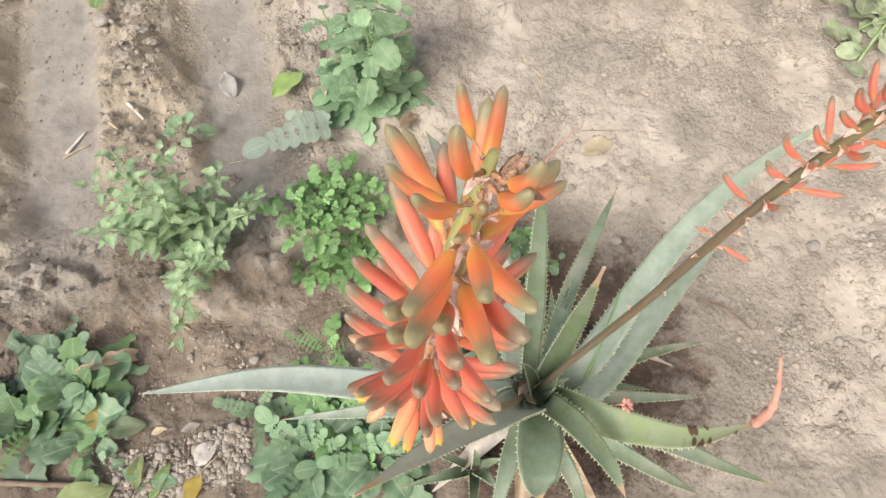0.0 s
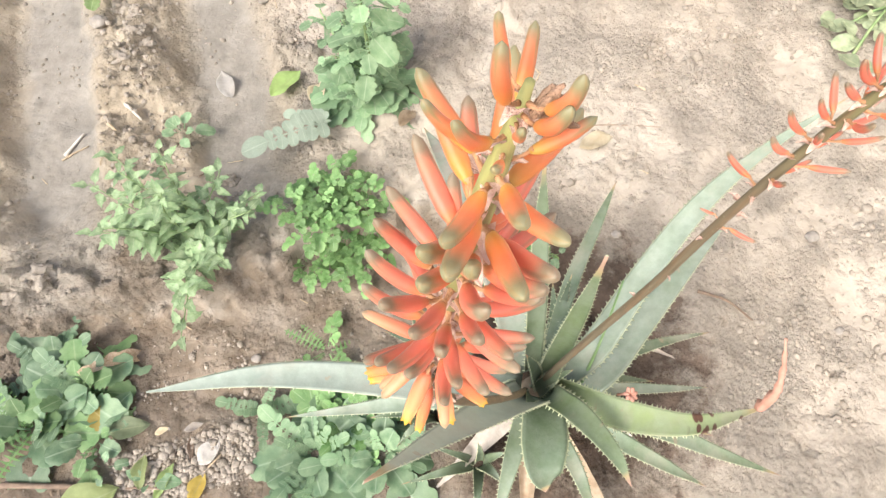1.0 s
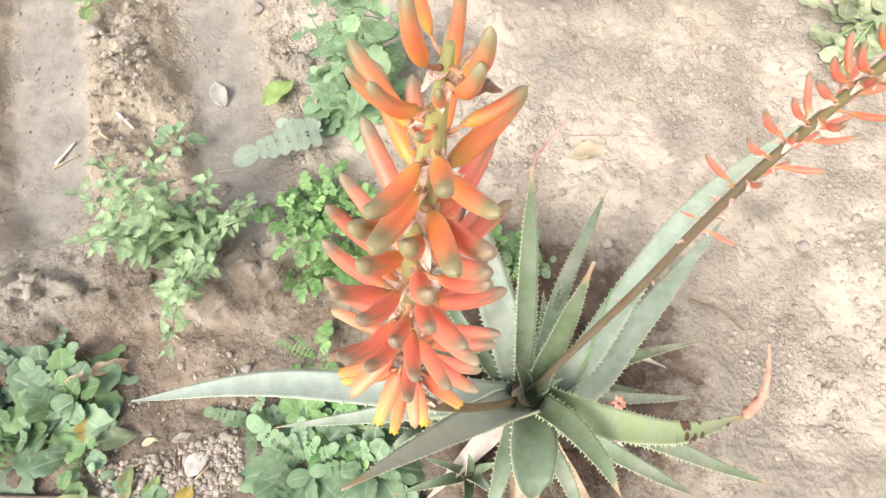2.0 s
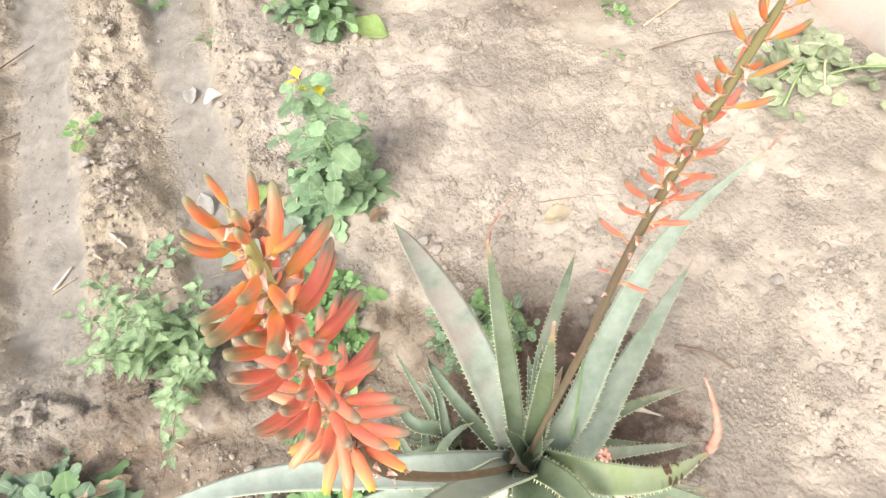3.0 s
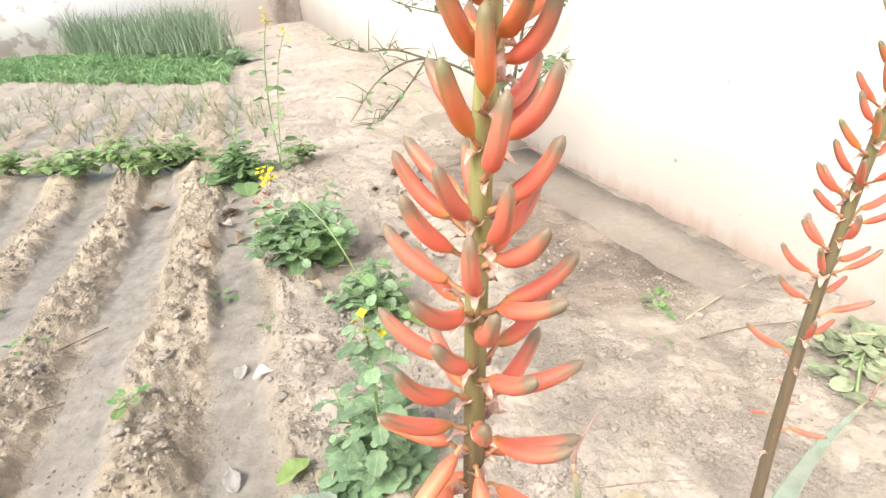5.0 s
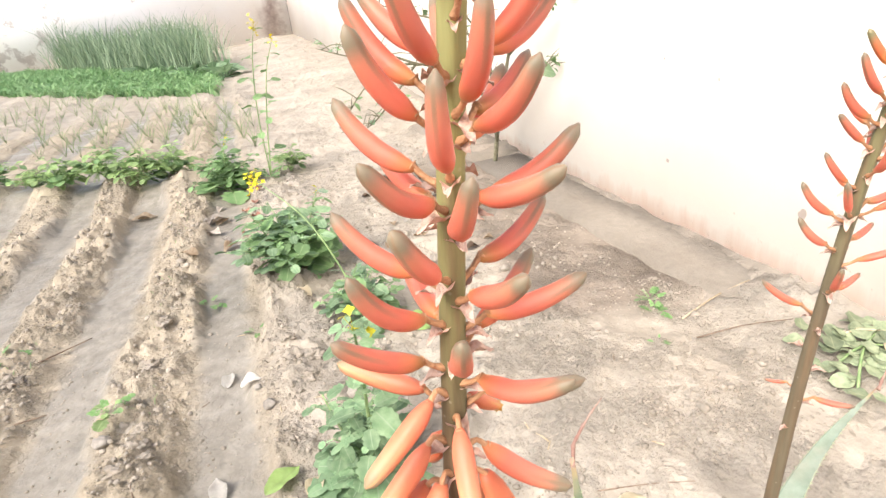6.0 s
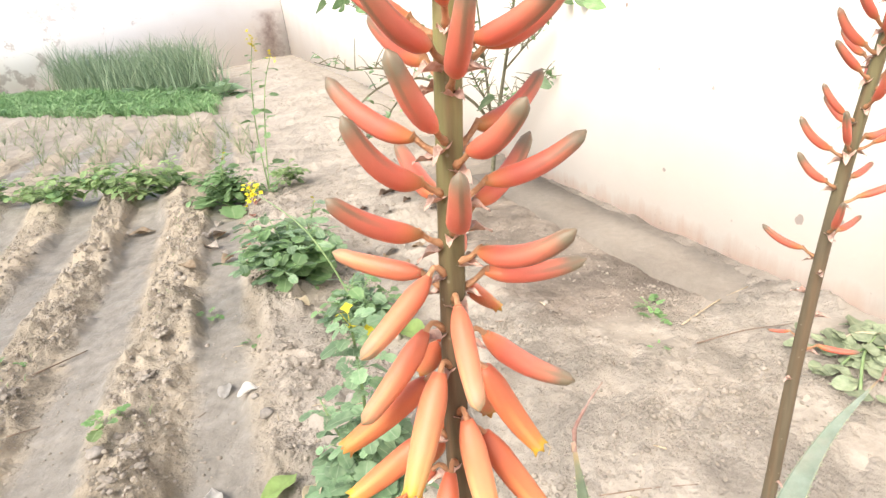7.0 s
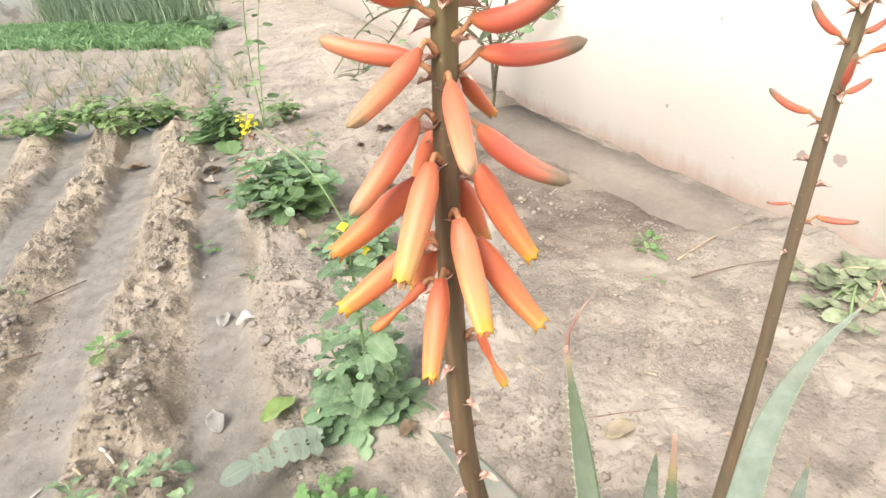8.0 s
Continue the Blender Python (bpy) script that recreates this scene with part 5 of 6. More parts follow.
# flowering mustard by the bank: broad lobed leaves and one tall stem
def mustard(x, y, n, size, stems, seed, meshes, label, bush=None):
    plant = thing("mustard_plant", x, y, label, "mustard")
    g = gz(x, y)
    rosette(plant, (x, y, g), meshes, n, size, (0.1, 1.15), seed)
    if bush:
        bushy(plant, x, y, *bush, meshes, seed + 50)
    for k, (pts, leaves, ln, flowers) in enumerate(stems):
        p = leafy_stem(plant, [(x, y, g)] + pts, 0.0055, meshes, leaves, ln, seed + 10 + k, 0.12)
        bm, r = bmesh.new(), random.Random(seed + k)
        for i in range(flowers):
            c = p[-1] + Vector((r.gauss(0, 0.02), r.gauss(0, 0.02), r.gauss(0, 0.028)))
            n0 = len(bm.verts)
            for q in range(4):
                blade(bm, lambda t: 0.05 + 0.4 * pw(math.sin(math.pi * min(1, t + 0.1)), 0.7), 1, 4, 1, 0.1, 0.2, 0, 0, 0, q * math.pi / 2, 1)
            bm.verts.ensure_lookup_table()
            m = Matrix.Translation(c) @ Euler((r.uniform(-0.7, 0.7), r.uniform(-0.7, 0.7), r.uniform(0, 6))).to_matrix().to_4x4()
            for v in bm.verts[n0:]:
                v.co = m @ (v.co * 0.0125)
            tube(bm, [p[-1] - Vector((0, 0, 0.01)), c], [0.0008, 0.0006], 4)
        if flowers:
            part("blossom", bm, PETAL, plant, "small yellow four-petalled flowers")
        else:
            bm.free()
    return plant


mustard(-0.14, 0.98, 84, (0.05, 0.19), [
    ([(-0.135, 0.90, 0.30), (-0.14, 0.80, 0.52), (-0.147, 0.738, 0.635)], 40, 0.085, 5),
    ([(-0.20, 1.02, 0.15), (-0.23, 1.04, 0.27)], 20, 0.085, 0),
    ([(-0.08, 1.02, 0.14), (-0.04, 1.05, 0.25)], 20, 0.085, 0)], 300, LYRATE + PINNATE + LYRATE + ROUND, "blue-green mustard plant with lobed leaves and a tall stem", (0.13, 0.22, 9, 13, 0.075))
mustard(0.02, 1.84, 14, (0.07, 0.20), [
    ([(-0.02, 1.84, 0.16), (-0.127, 1.95, 0.42), (-0.296, 2.5, 0.475)], 7, 0.10, 26),
    ([(0.0, 1.9, 0.13), (0.03, 1.93, 0.2)], 6, 0.10, 0)], 330, LYRATE_D + PINNATE_T + LYRATE, "dark green mustard plant with a leaning stem and yellow flowers", (0.19, 0.18, 11, 11, 0.105))
mustard(-0.2, 2.42, 24, (0.07, 0.22), [
    ([(-0.2, 2.4, 0.2), (-0.18, 2.38, 0.32)], 18, 0.14, 0),
    ([(-0.3, 2.45, 0.2), (-0.36, 2.5, 0.33)], 16, 0.14, 0),
    ([(-0.1, 2.5, 0.2), (-0.02, 2.55, 0.36)], 16, 0.13, 4)], 360, LYRATE_D + PINNATE_T + LYRATE_D + LYRATE, "large leafy mustard plant on the bank", (0.31, 0.30, 18, 11, 0.16))
mustard(-0.52, 4.2, 14, (0.14, 0.36), [
    ([(-0.50, 4.15, 0.25), (-0.46, 4.1, 0.40)], 12, 0.12, 6)], 390, LYRATE_D + ROUND_D, "leafy mustard in bud on the bund", (0.30, 0.32, 14, 14, 0.11))

mustard(-0.21, 4.1, 6, (0.08, 0.18), [
    ([(-0.20, 4.08, 0.5), (-0.16, 4.0, 0.85), (-0.107, 3.85, 1.09)], 14, 0.12, 14),
    ([(-0.15, 4.08, 0.45), (-0.08, 4.0, 0.8), (-0.01, 3.85, 1.0)], 10, 0.10, 8)], 395, LYRATE_D + ROUND_D, "tall thin mustard in yellow flower on the bank")

# low weeds near the aloe
radish = thing("radish_weed", -1.05, 0.33, "weed with broad rounded blue-green leaves", "weed")
rosette(radish, (-1.05, 0.33, gz(-1.05, 0.33)), ROUND_T + LYRATE_D + PINNATE_T, 24, (0.06, 0.185), (0.15, 1.2), 21)
rosette(radish, (-1.12, 0.42, gz(-1.12, 0.42)), ROUND_T + PINNATE_T, 15, (0.06, 0.16), (0.2, 1.1), 22)
rosette(radish, (-1.17, 0.27, gz(-1.17, 0.27)), ROUND_T + LYRATE_D + FERN, 20, (0.07, 0.20), (0.15, 1.2), 23)
rosette(radish, (-1.02, 0.20, gz(-1.02, 0.20)), LYRATE_D + ROUND_T, 10, (0.05, 0.13), (0.1, 0.9), 24)
put("leaf", leaf_mesh("withered_lobed_leaf", "curled", DRY_TAN, 3), radish, aim((-1.03, 0.36, gz(-1.03, 0.36) + 0.05), 0.25, 0.05, 0.17), "dry brown withered leaf")
put("leaf", leaf_mesh("yellowed_leaf", "round", YELLOW_LEAF, 3), radish, aim((-1.03, 0.29, gz(-1.03, 0.29) + 0.03), -0.9, 0.0, 0.09), "yellowed leaf")
low = thing("roundleaf_weed", -0.52, 0.03, "spreading weed with rounded blue-green leaflets", "weed")
rosette(low, (-0.52, 0.03, gz(-0.52, 0.03)), PINNATE + ROUND_T + PINNATE_T, 30, (0.07, 0.21), (0.12, 1.1), 31)
rosette(low, (-0.36, -0.02, gz(-0.36, -0.02)), ROUND_T + PINNATE, 20, (0.06, 0.17), (0.15, 1.1), 32)
rosette(low, (-0.42, 0.08, gz(-0.42, 0.08)), CRESS, 20, (0.05, 0.13), (0.3, 1.2), 33)
sprig("roundleaf_weed", -0.62, 0.16, 0.0, PINNATE, 5, (0.05, 0.10), "small blue-green seedling on damp soil", 34)
sprig("cut_leaf_weed", -0.437, 0.268, 0.0, FERN + CRESS, 9, (0.06, 0.13), "small bright weed with deeply cut leaves", 41)
sil = thing("silver_weed", -0.30, 0.86, "low weed with silvery pinnate leaves", "weed")
for k, (az, ln) in enumerate(((3.35, 0.205), (2.75, 0.11))):
    put("leaf", SILVER[0], sil, aim((-0.28, 0.86, gz(-0.28, 0.86) + 0.05), az, 0.30, ln, -0.2))
clump = thing("spurge_weed", 0.06, 0.42, "clump of small rounded blue-green leaves behind the aloe", "weed")
bushy(clump, 0.0, 0.36, 0.10, 0.12, 9, 10, 0.048, ROUND_T, 510)
bushy(clump, 0.12, 0.33, 0.08, 0.11, 8, 9, 0.045, ROUND_T + CRESS, 530)
rosette(clump, (0.06, 0.40, gz(0.06, 0.40)), CRESS, 10, (0.04, 0.08), (0.4, 1.2), 53)
sprig("clover_weed", -0.70, 0.98, 0.02, ROUND, 7, (0.035, 0.065), "few round clover-like leaves on the ridge", 61)
sprig("seedling", -0.905, 1.60, 0.0, LYRATE_L + CRESS, 9, (0.04, 0.09), "pale green seedling in the furrow", 62)
sprig("seedling", 1.10, 1.42, 0.0, FERN + CRESS, 9, (0.04, 0.075), "small green seedling beside the concrete", 63)
sprig("seedling", 1.05, 1.33, 0.0, CRESS, 7, (0.03, 0.055), "small green seedling beside the concrete", 64)
sprig("seedling", 0.90, 1.12, 0.0, CRESS, 4, (0.02, 0.035), "tiny seedling on bare soil", 65)
sprig("seedling", -0.62, 2.35, 0.0, CRESS, 6, (0.04, 0.08), "tiny seedling on the ridge", 66)
sprig("seedling", -0.42, 2.0, 0.0, CRESS, 5, (0.03, 0.06), "tiny seedling on the ridge", 67)
sprig("seedling", -1.42, 2.2, 0.0, CRESS, 5, (0.04, 0.08), "tiny seedling on the ridge", 68)
sprig("seedling", -1.75, 2.7, 0.0, ROUND, 7, (0.06, 0.13), "pale green seedling in the furrow", 69)
sprig("seedling", -1.95, 3.3, 0.0, ROUND, 7, (0.06, 0.14), "pale green seedling in the furrow", 70)

# leafy weeds along the cross bund
for k, (x, y, n, s) in enumerate(((-2.75, 5.45, 14, 0.30), (-2.35, 5.2, 16, 0.32), (-2.0, 5.0, 12, 0.26), (-1.74, 4.75, 18, 0.33), (-1.42, 4.78, 18, 0.34), (-1.15, 4.62, 20, 0.36), (-0.93, 4.65, 14, 0.3), (-3.2, 5.8, 16, 0.34), (-0.05, 4.3, 12, 0.24))):
    plant = thing("leafy_weed", x, y, "leafy green weed on the bund between beds", "weed", "weeds on the bund")
    bushy(plant, x, y, s * 0.75, s * 0.75, 6 + n // 4, 11, s * 0.40, (LYRATE_D + FERN_L + LYRATE_L + LYRATE_L)[k % 3:], 400 + 20 * k)

# ---- the shrub by the wall ----
shrub = thing("shrub", 1.36, 3.55, "sparse shrub with bare twigs and dark leaves by the wall", "shrub")
sb = gz(1.36, 3.55)
SHRUB = [
    [(1.36, 3.55, sb - 0.02), (1.38, 3.45, 0.35), (1.40, 3.3, 0.75), (1.42, 3.15, 1.15), (1.44, 3.05, 1.5)],
    [(1.37, 3.5, 0.15), (1.30, 3.35, 0.5), (1.22, 3.2, 0.85), (1.15, 3.1, 1.3), (1.1, 3.0, 1.6)],
    [(1.38, 3.45, 0.35), (1.12, 3.3, 0.62), (0.75, 3.2, 0.80), (0.45, 3.15, 0.74), (0.22, 3.1, 0.52)],
    [(0.75, 3.2, 0.80), (0.55, 3.15, 0.88), (0.35, 3.1, 0.90), (0.16, 3.05, 0.97)],
    [(0.75, 3.2, 0.80), (0.62, 3.2, 0.66), (0.45, 3.2, 0.50), (0.33, 3.15, 0.47)],
    [(1.22, 3.2, 0.85), (0.9, 3.1, 1.02), (0.6, 3.05, 1.12), (0.38, 3.0, 1.24)],
    [(1.40, 3.3, 0.75), (1.46, 3.1, 0.9), (1.50, 2.95, 1.0), (1.53, 2.8, 1.18)],
    [(1.38, 3.45, 0.45), (1.45, 3.2, 0.55), (1.50, 3.05, 0.66), (1.53, 2.95, 0.70)],
    [(1.40, 3.3, 0.75), (1.35, 3.1, 0.95), (1.33, 2.95, 1.2), (1.36, 2.85, 1.42)],
    [(1.30, 3.35, 0.5), (1.18, 3.15, 0.62), (1.05, 3.0, 0.8), (0.98, 2.95, 1.05)],
    [(1.22, 3.2, 0.85), (1.02, 3.15, 1.1), (0.85, 3.1, 1.3), (0.72, 3.05, 1.5)],
    [(1.30, 3.35, 0.5), (1.22, 2.95, 0.58), (1.14, 2.68, 0.66), (1.30, 2.56, 0.78)],
]
for k, pts in enumerate(SHRUB):
    bm = bmesh.new()
    p = curve_points(pts, 20)
    r0 = 0.017 if k < 1 else 0.012 if k < 3 else 0.0075
    tube(bm, p, [r0 * (1 - 0.75 * i / 20) for i in range(21)], 7, wrinkle=0.08, seed=k)
    r = random.Random(k + 70)
    for j in range(16):
        i = r.randint(5, 19)
        d = Vector((r.uniform(-1, 1), r.uniform(-0.6, 0.6), r.uniform(-0.1, 1))).normalized() * r.uniform(0.05, 0.18)
        tube(bm, curve_points([p[i], p[i] + d * 0.5 + Vector((0, 0, 0.01)), p[i] + d], 4), [0.0036, 0.0032, 0.0027, 0.0023, 0.0016], 4)
    part("branch" if k else "trunk", bm, TWIG, shrub)
    for j in range(13):
        i = r.randint(7, 20)
        put("leaf", (OVATE + OVATE_G)[j % 5], shrub, aim(p[i] + Vector((r.uniform(-0.05, 0.05), r.uniform(-0.05, 0.05), r.uniform(-0.02, 0.06))), r.uniform(0, 6.28), r.uniform(-0.4, 0.7), r.uniform(0.035, 0.07), r.uniform(-0.5, 0.5)))
for x, y, z, az, ln in ((1.20, 2.6, 0.765, 0.1, 0.19), (1.11, 2.62, 0.70, -0.5, 0.12), (1.03, 2.62, 0.70, 3.3, 0.15), (1.47, 2.78, 1.16, 0.0, 0.16), (1.55, 2.7, 1.13, -0.7, 0.13), (0.40, 3.0, 1.26, 3.5, 0.13), (0.36, 3.0, 1.24, 4.4, 0.12), (0.42, 3.0, 1.22, 5.2, 0.11), (1.35, 2.3, 1.12, -0.8, 0.12), (0.28, 3.0, 1.25, 3.9, 0.13), (1.58, 2.6, 1.2, -0.2, 0.13)):
    put("leaf", OVATE_G[0] if z < 0.8 else OVATE[1], shrub, aim((x, y, z), az, -0.2, ln, 0.9), "broad blue-green leaf")

# ---- crops in the far beds ----
def onion_mesh(seed):
    r, bm = random.Random(seed), bmesh.new()
    for k in range(5):
        a, ln, lean = r.uniform(0, 6.28), r.uniform(0.14, 0.34), r.uniform(0.05, 0.7)
        d = Vector((math.cos(a), math.sin(a), 0))
        bendy = r.uniform(0, 0.6)
        pts = [d * (lean * t + bendy * t ** 3 * 0.35) * ln + Vector((0, 0, ln * (t - 0.25 * bendy * t ** 3))) for t in (0, 0.25, 0.5, 0.75, 1)]
        tube(bm, pts, [0.0020, 0.0023, 0.0020, 0.0015, 0.0006], 5)
    return to_mesh("onion_plant", bm, ONION)


ONIONS = [onion_mesh(s) for s in range(6)]
r = random.Random(5)
for row in range(13):
    x0 = -0.32 - 0.26 * row
    for k in range(12):
        if r.random() < 0.3:
            continue
        x = x0 + r.uniform(-0.09, 0.09)
        y = 5.0 - 0.64 * x + (0.1 + k) / 12 * (2.2 - 0.45 * x) + r.uniform(-0.1, 0.1)
        ob = put("onion_plant", ONIONS[r.randrange(6)], None, Matrix.Translation((x, y, gz(x, y) - 0.005)) @ Matrix.Rotation(r.uniform(0, 6), 4, "Z") @ Matrix.Diagonal((1, 1, r.uniform(0.75, 1.15), 1)))
        tagged(ob, "thin young onion plant in a dry row", "onion", "onions in rows")


def field(name, count, area, height, width, lean, material, seed, label, category, shape):
    """Blades or small leaves over an area, as one sheet of stuff."""
    g = rng(seed)
    x0, x1, y0, y1 = area
    px, py = g.uniform(x0, x1, count), g.uniform(y0, y1, count)
    keep = shape(px, py, g)
    px, py = px[keep], py[keep]
    n = len(px)
    pz = ground_height(px, py)
    az, h = g.uniform(0, 2 * np.pi, n), height * g.uniform(0.45, 1.15, n) * (1 + 0.26 * fbm(px, py, 1.6, 4, seed))
    ln = lean * g.uniform(0.3, 1.3, n)
    dx, dy = np.cos(az), np.sin(az)
    w = width * g.uniform(0.7, 1.3, n)
    wa = g.uniform(0, 2 * np.pi, n)
    wx, wy = np.cos(wa) * w, np.sin(wa) * w
    v, ts = [], (0.0, 0.4, 0.75, 1.0)
    for t, ww in zip(ts, (0.8, 1.0, 0.7, 0.05)):
        cx, cy, cz = px + dx * ln * h * t ** 2, py + dy * ln * h * t ** 2, pz + h * (t - 0.35 * ln * t ** 3)
        v += [np.stack([cx - wx * ww, cy - wy * ww, cz], -1), np.stack([cx + wx * ww, cy + wy * ww, cz], -1)]
    v = np.stack(v, 1).reshape(-1, 3)
    base = np.arange(n)[:, None] * 8
    f = np.concatenate([base + np.array([2 * k, 2 * k + 1, 2 * k + 3, 2 * k + 2]) for k in range(3)], 1).reshape(-1, 4)
    me = bpy.data.meshes.new(name)
    me.vertices.add(len(v))
    me.vertices.foreach_set("co", v.ravel())
    me.loops.add(f.size)
    me.loops.foreach_set("vertex_index", f.ravel())
    me.polygons.add(len(f))
    me.polygons.foreach_set("loop_start", np.arange(0, f.size, 4))
    me.update(calc_edges=True)
    me.materials.append(material)
    return tagged(new(name, me), label, category, kind="stuff")


field("cereal_crop", 17000, (-4.9, -0.4, 11.6, 18.1), 0.98, 0.0075, 0.45, WHEAT, 11, "tall dense dark green cereal crop", "crop", lambda x, y, g: (x < -0.90 + 0.26 * g.normal(size=len(x))) & (x > -4.55 + 0.25 * g.normal(size=len(x))) & (y > 10.9 - 1.35 * x + 0.25 * g.normal(size=len(x))) & (y < 13.2 - 1.35 * x) & (fbm(x, y, 1.8, 3, 131) + 0.5 * g.normal(size=len(x)) > -0.75))
field("herb_crop", 80000, (-7.0, -0.5, 8.6, 18.0), 0.19, 0.011, 1.3, HERB, 12, "low bright green herb bed", "crop", lambda x, y, g: (x < -0.75 + 0.1 * g.normal(size=len(x))) & (y > 8.15 - 0.97 * x + 0.22 * fbm(x, y, 2.2, 3, 133) + 0.14 * g.normal(size=len(x))) & (fbm(x, y, 2.6, 3, 137) + 0.5 * g.normal(size=len(x)) > -0.6) & (y < 10.7 - 1.35 * x))
field("ridge_weeds", 500, (-2.2, -0.4, 1.3, 4.4), 0.035, 0.002, 0.9, ONION, 14, "scattered thin weed sprouts on the ridges", "weed", lambda x, y, g: np.cos(2 * np.pi * (x + 0.81) / 0.52) > 0.5 + 0.5 * g.random(len(x)))
for k, (x, y) in enumerate(((-0.78, 11.7), (-1.15, 12.2), (-1.6, 12.8), (-2.1, 13.5), (-0.6, 12.2), (-0.55, 11.3))):
    plant = thing("cabbage_plant", x, y, "grey-blue leafy vegetable beside the tall crop", "vegetable", "vegetables by the crop")
    rosette(plant, (x, y, gz(x, y)), ROUND, 14, (0.25, 0.5), (0.2, 1.2), 600 + k)

# ---- litter on the soil ----
def fallen_leaf(name, x, y, az, size, material, label, curl=0.5, seed=0, wide=0.3):
    bm = bmesh.new()
    blade(bm, lambda t: 0.01 + wide * pw(math.sin(math.pi * min(1, t ** 0.85)), 0.9), 1, 12, 3, 0.25, 0.0, 0.05)
    r = random.Random(seed)
    for v in bm.verts:
        v.co.z += curl * (abs(v.co.y) ** 1.5) * 1.6 + 0.10 * curl * math.sin(4 * v.co.x + seed) + 0.04 * noise.noise(v.co * 5 + Vector((seed, 0, 0)))
    low = min(v.co.z for v in bm.verts)
    for v in bm.verts:
        v.co = Vector((v.co.x - 0.5, v.co.y, v.co.z - low)) * size
    bmesh.ops.solidify(bm, geom=bm.faces[:], thickness=0.0008)
    ob = part(name, bm, material, None)
    ob.matrix_basis = Matrix.Translation((x, y, gz(x, y) + 0.004)) @ Matrix.Rotation(az, 4, "Z")
    return tagged(ob, label, "leaf")


fallen_leaf("fallen_leaf", -0.572, 1.16, 1.72, 0.115, DRY_WHITE, "dry curled grey-white leaf on the soil", 0.12, 1, 0.22)
fallen_leaf("fallen_leaf", -0.385, 1.055, 0.6, 0.12, LIME, "fresh lime-green leaf on the soil", 0.15, 2, 0.27)
fallen_leaf("fallen_leaf", 0.415, 0.61, 0.1, 0.105, DRY_YELLOW, "yellowed flat leaf on pale soil", 0.12, 3, 0.24)
fallen_leaf("fallen_leaf", -0.54, 1.70, 1.3, 0.085, DRY_WHITE, "dry curled grey leaf in the furrow", 0.3, 4)
fallen_leaf("fallen_leaf", -0.455, 1.60, 0.2, 0.08, DRY_WHITE, "dry pale curled leaf in the furrow", 0.4, 5, 0.36)
fallen_leaf("fallen_leaf", -0.30, 0.98, 1.2, 0.085, DRY_YELLOW, "pale yellow dead leaf under the mustard", 0.3, 6)
fallen_leaf("fallen_leaf", -0.07, 0.83, 0.6, 0.07, DRY_TAN, "brown dead leaf under the mustard", 0.4, 7)
fallen_leaf("fallen_leaf", -1.09, 3.93, 0.1, 0.16, DRY_TAN, "tan dead leaf lying on the bund", 0.3, 8)
fallen_leaf("fallen_leaf", 0.17, 1.70, -0.95, 0.20, LIME, "yellow-green fallen leaf under the mustard", 0.2, 9)
fallen_leaf("fallen_leaf", -0.80, 0.03, 0.9, 0.07, YELLOW_LEAF, "fallen bright yellow leaf on soil", 0.25, 10)
fallen_leaf("fallen_leaf", -1.05, 0.06, 0.2, 0.16, LIME_PALE, "large pale green fallen leaf", 0.2, 11)
fallen_leaf("fallen_leaf", -0.20, 2.10, 2.0, 0.12, DRY_YELLOW, "straw-yellow dead leaf under the weeds", 0.3, 12, 0.2)
fallen_leaf("fallen_leaf", -0.935, 0.205, -0.1, 0.10, WILTED, "wilted grey-green leaf on damp soil", 0.2, 13, 0.26)
fallen_leaf("fallen_leaf", -0.865, 0.18, 0.2, 0.035, DRY_YELLOW, "tiny yellow leaf on damp soil", 0.2, 14, 0.25)
fallen_leaf("fallen_leaf", -0.806, 0.125, 1.5, 0.065, BARK, "narrow brown scrap of bark", 0.6, 15, 0.12)
fallen_leaf("fallen_leaf", -0.79, 0.17, 0.1, 0.05, DRY_GREY, "pale dry leaf scrap on damp soil", 0.3, 16, 0.2)
fallen_leaf("fallen_leaf", -0.875, 0.065, 0.9, 0.09, LIME, "bright lime-green fallen leaf on damp soil", 0.3, 17, 0.16)
fallen_leaf("fallen_leaf", -0.92, 0.10, 1.3, 0.08, LIME_PALE, "pale green fallen leaf on damp soil", 0.4, 18, 0.22)
fallen_leaf("fallen_leaf", -0.76, 0.10, 0.7, 0.07, DRY_WHITE, "broad bleached leaf on damp soil", 0.2, 19, 0.34)
sprig("seedling", -1.0, 0.13, 0.0, ROUND_T, 4, (0.03, 0.05), "small round-leaved seedling on damp soil", 71)
sprig("seedling", -0.91, 0.075, 0.0, OVATE_G, 3, (0.03, 0.06), "small upright green seedling", 72)
r = random.Random(99)
for k in range(22):
    x, y = r.uniform(0.2, 0.9), r.uniform(2.2, 3.6)
    fallen_leaf("fallen_leaf", x, y, r.uniform(0, 6), r.uniform(0.05, 0.11), (DRY_TAN, DRY_GREY, BARK)[k % 3], "dry brown leaf litter near the wall", 0.7, 20 + k)
for k in range(16):
    x, y = r.uniform(-0.75, -0.25), r.uniform(2.6, 4.0)
    fallen_leaf("fallen_leaf", x, y, r.uniform(0, 6), r.uniform(0.06, 0.13), (DRY_TAN, DRY_GREY, DRY_PINK)[k % 3], "dry brown leaf on the bank", 0.6, 60 + k)


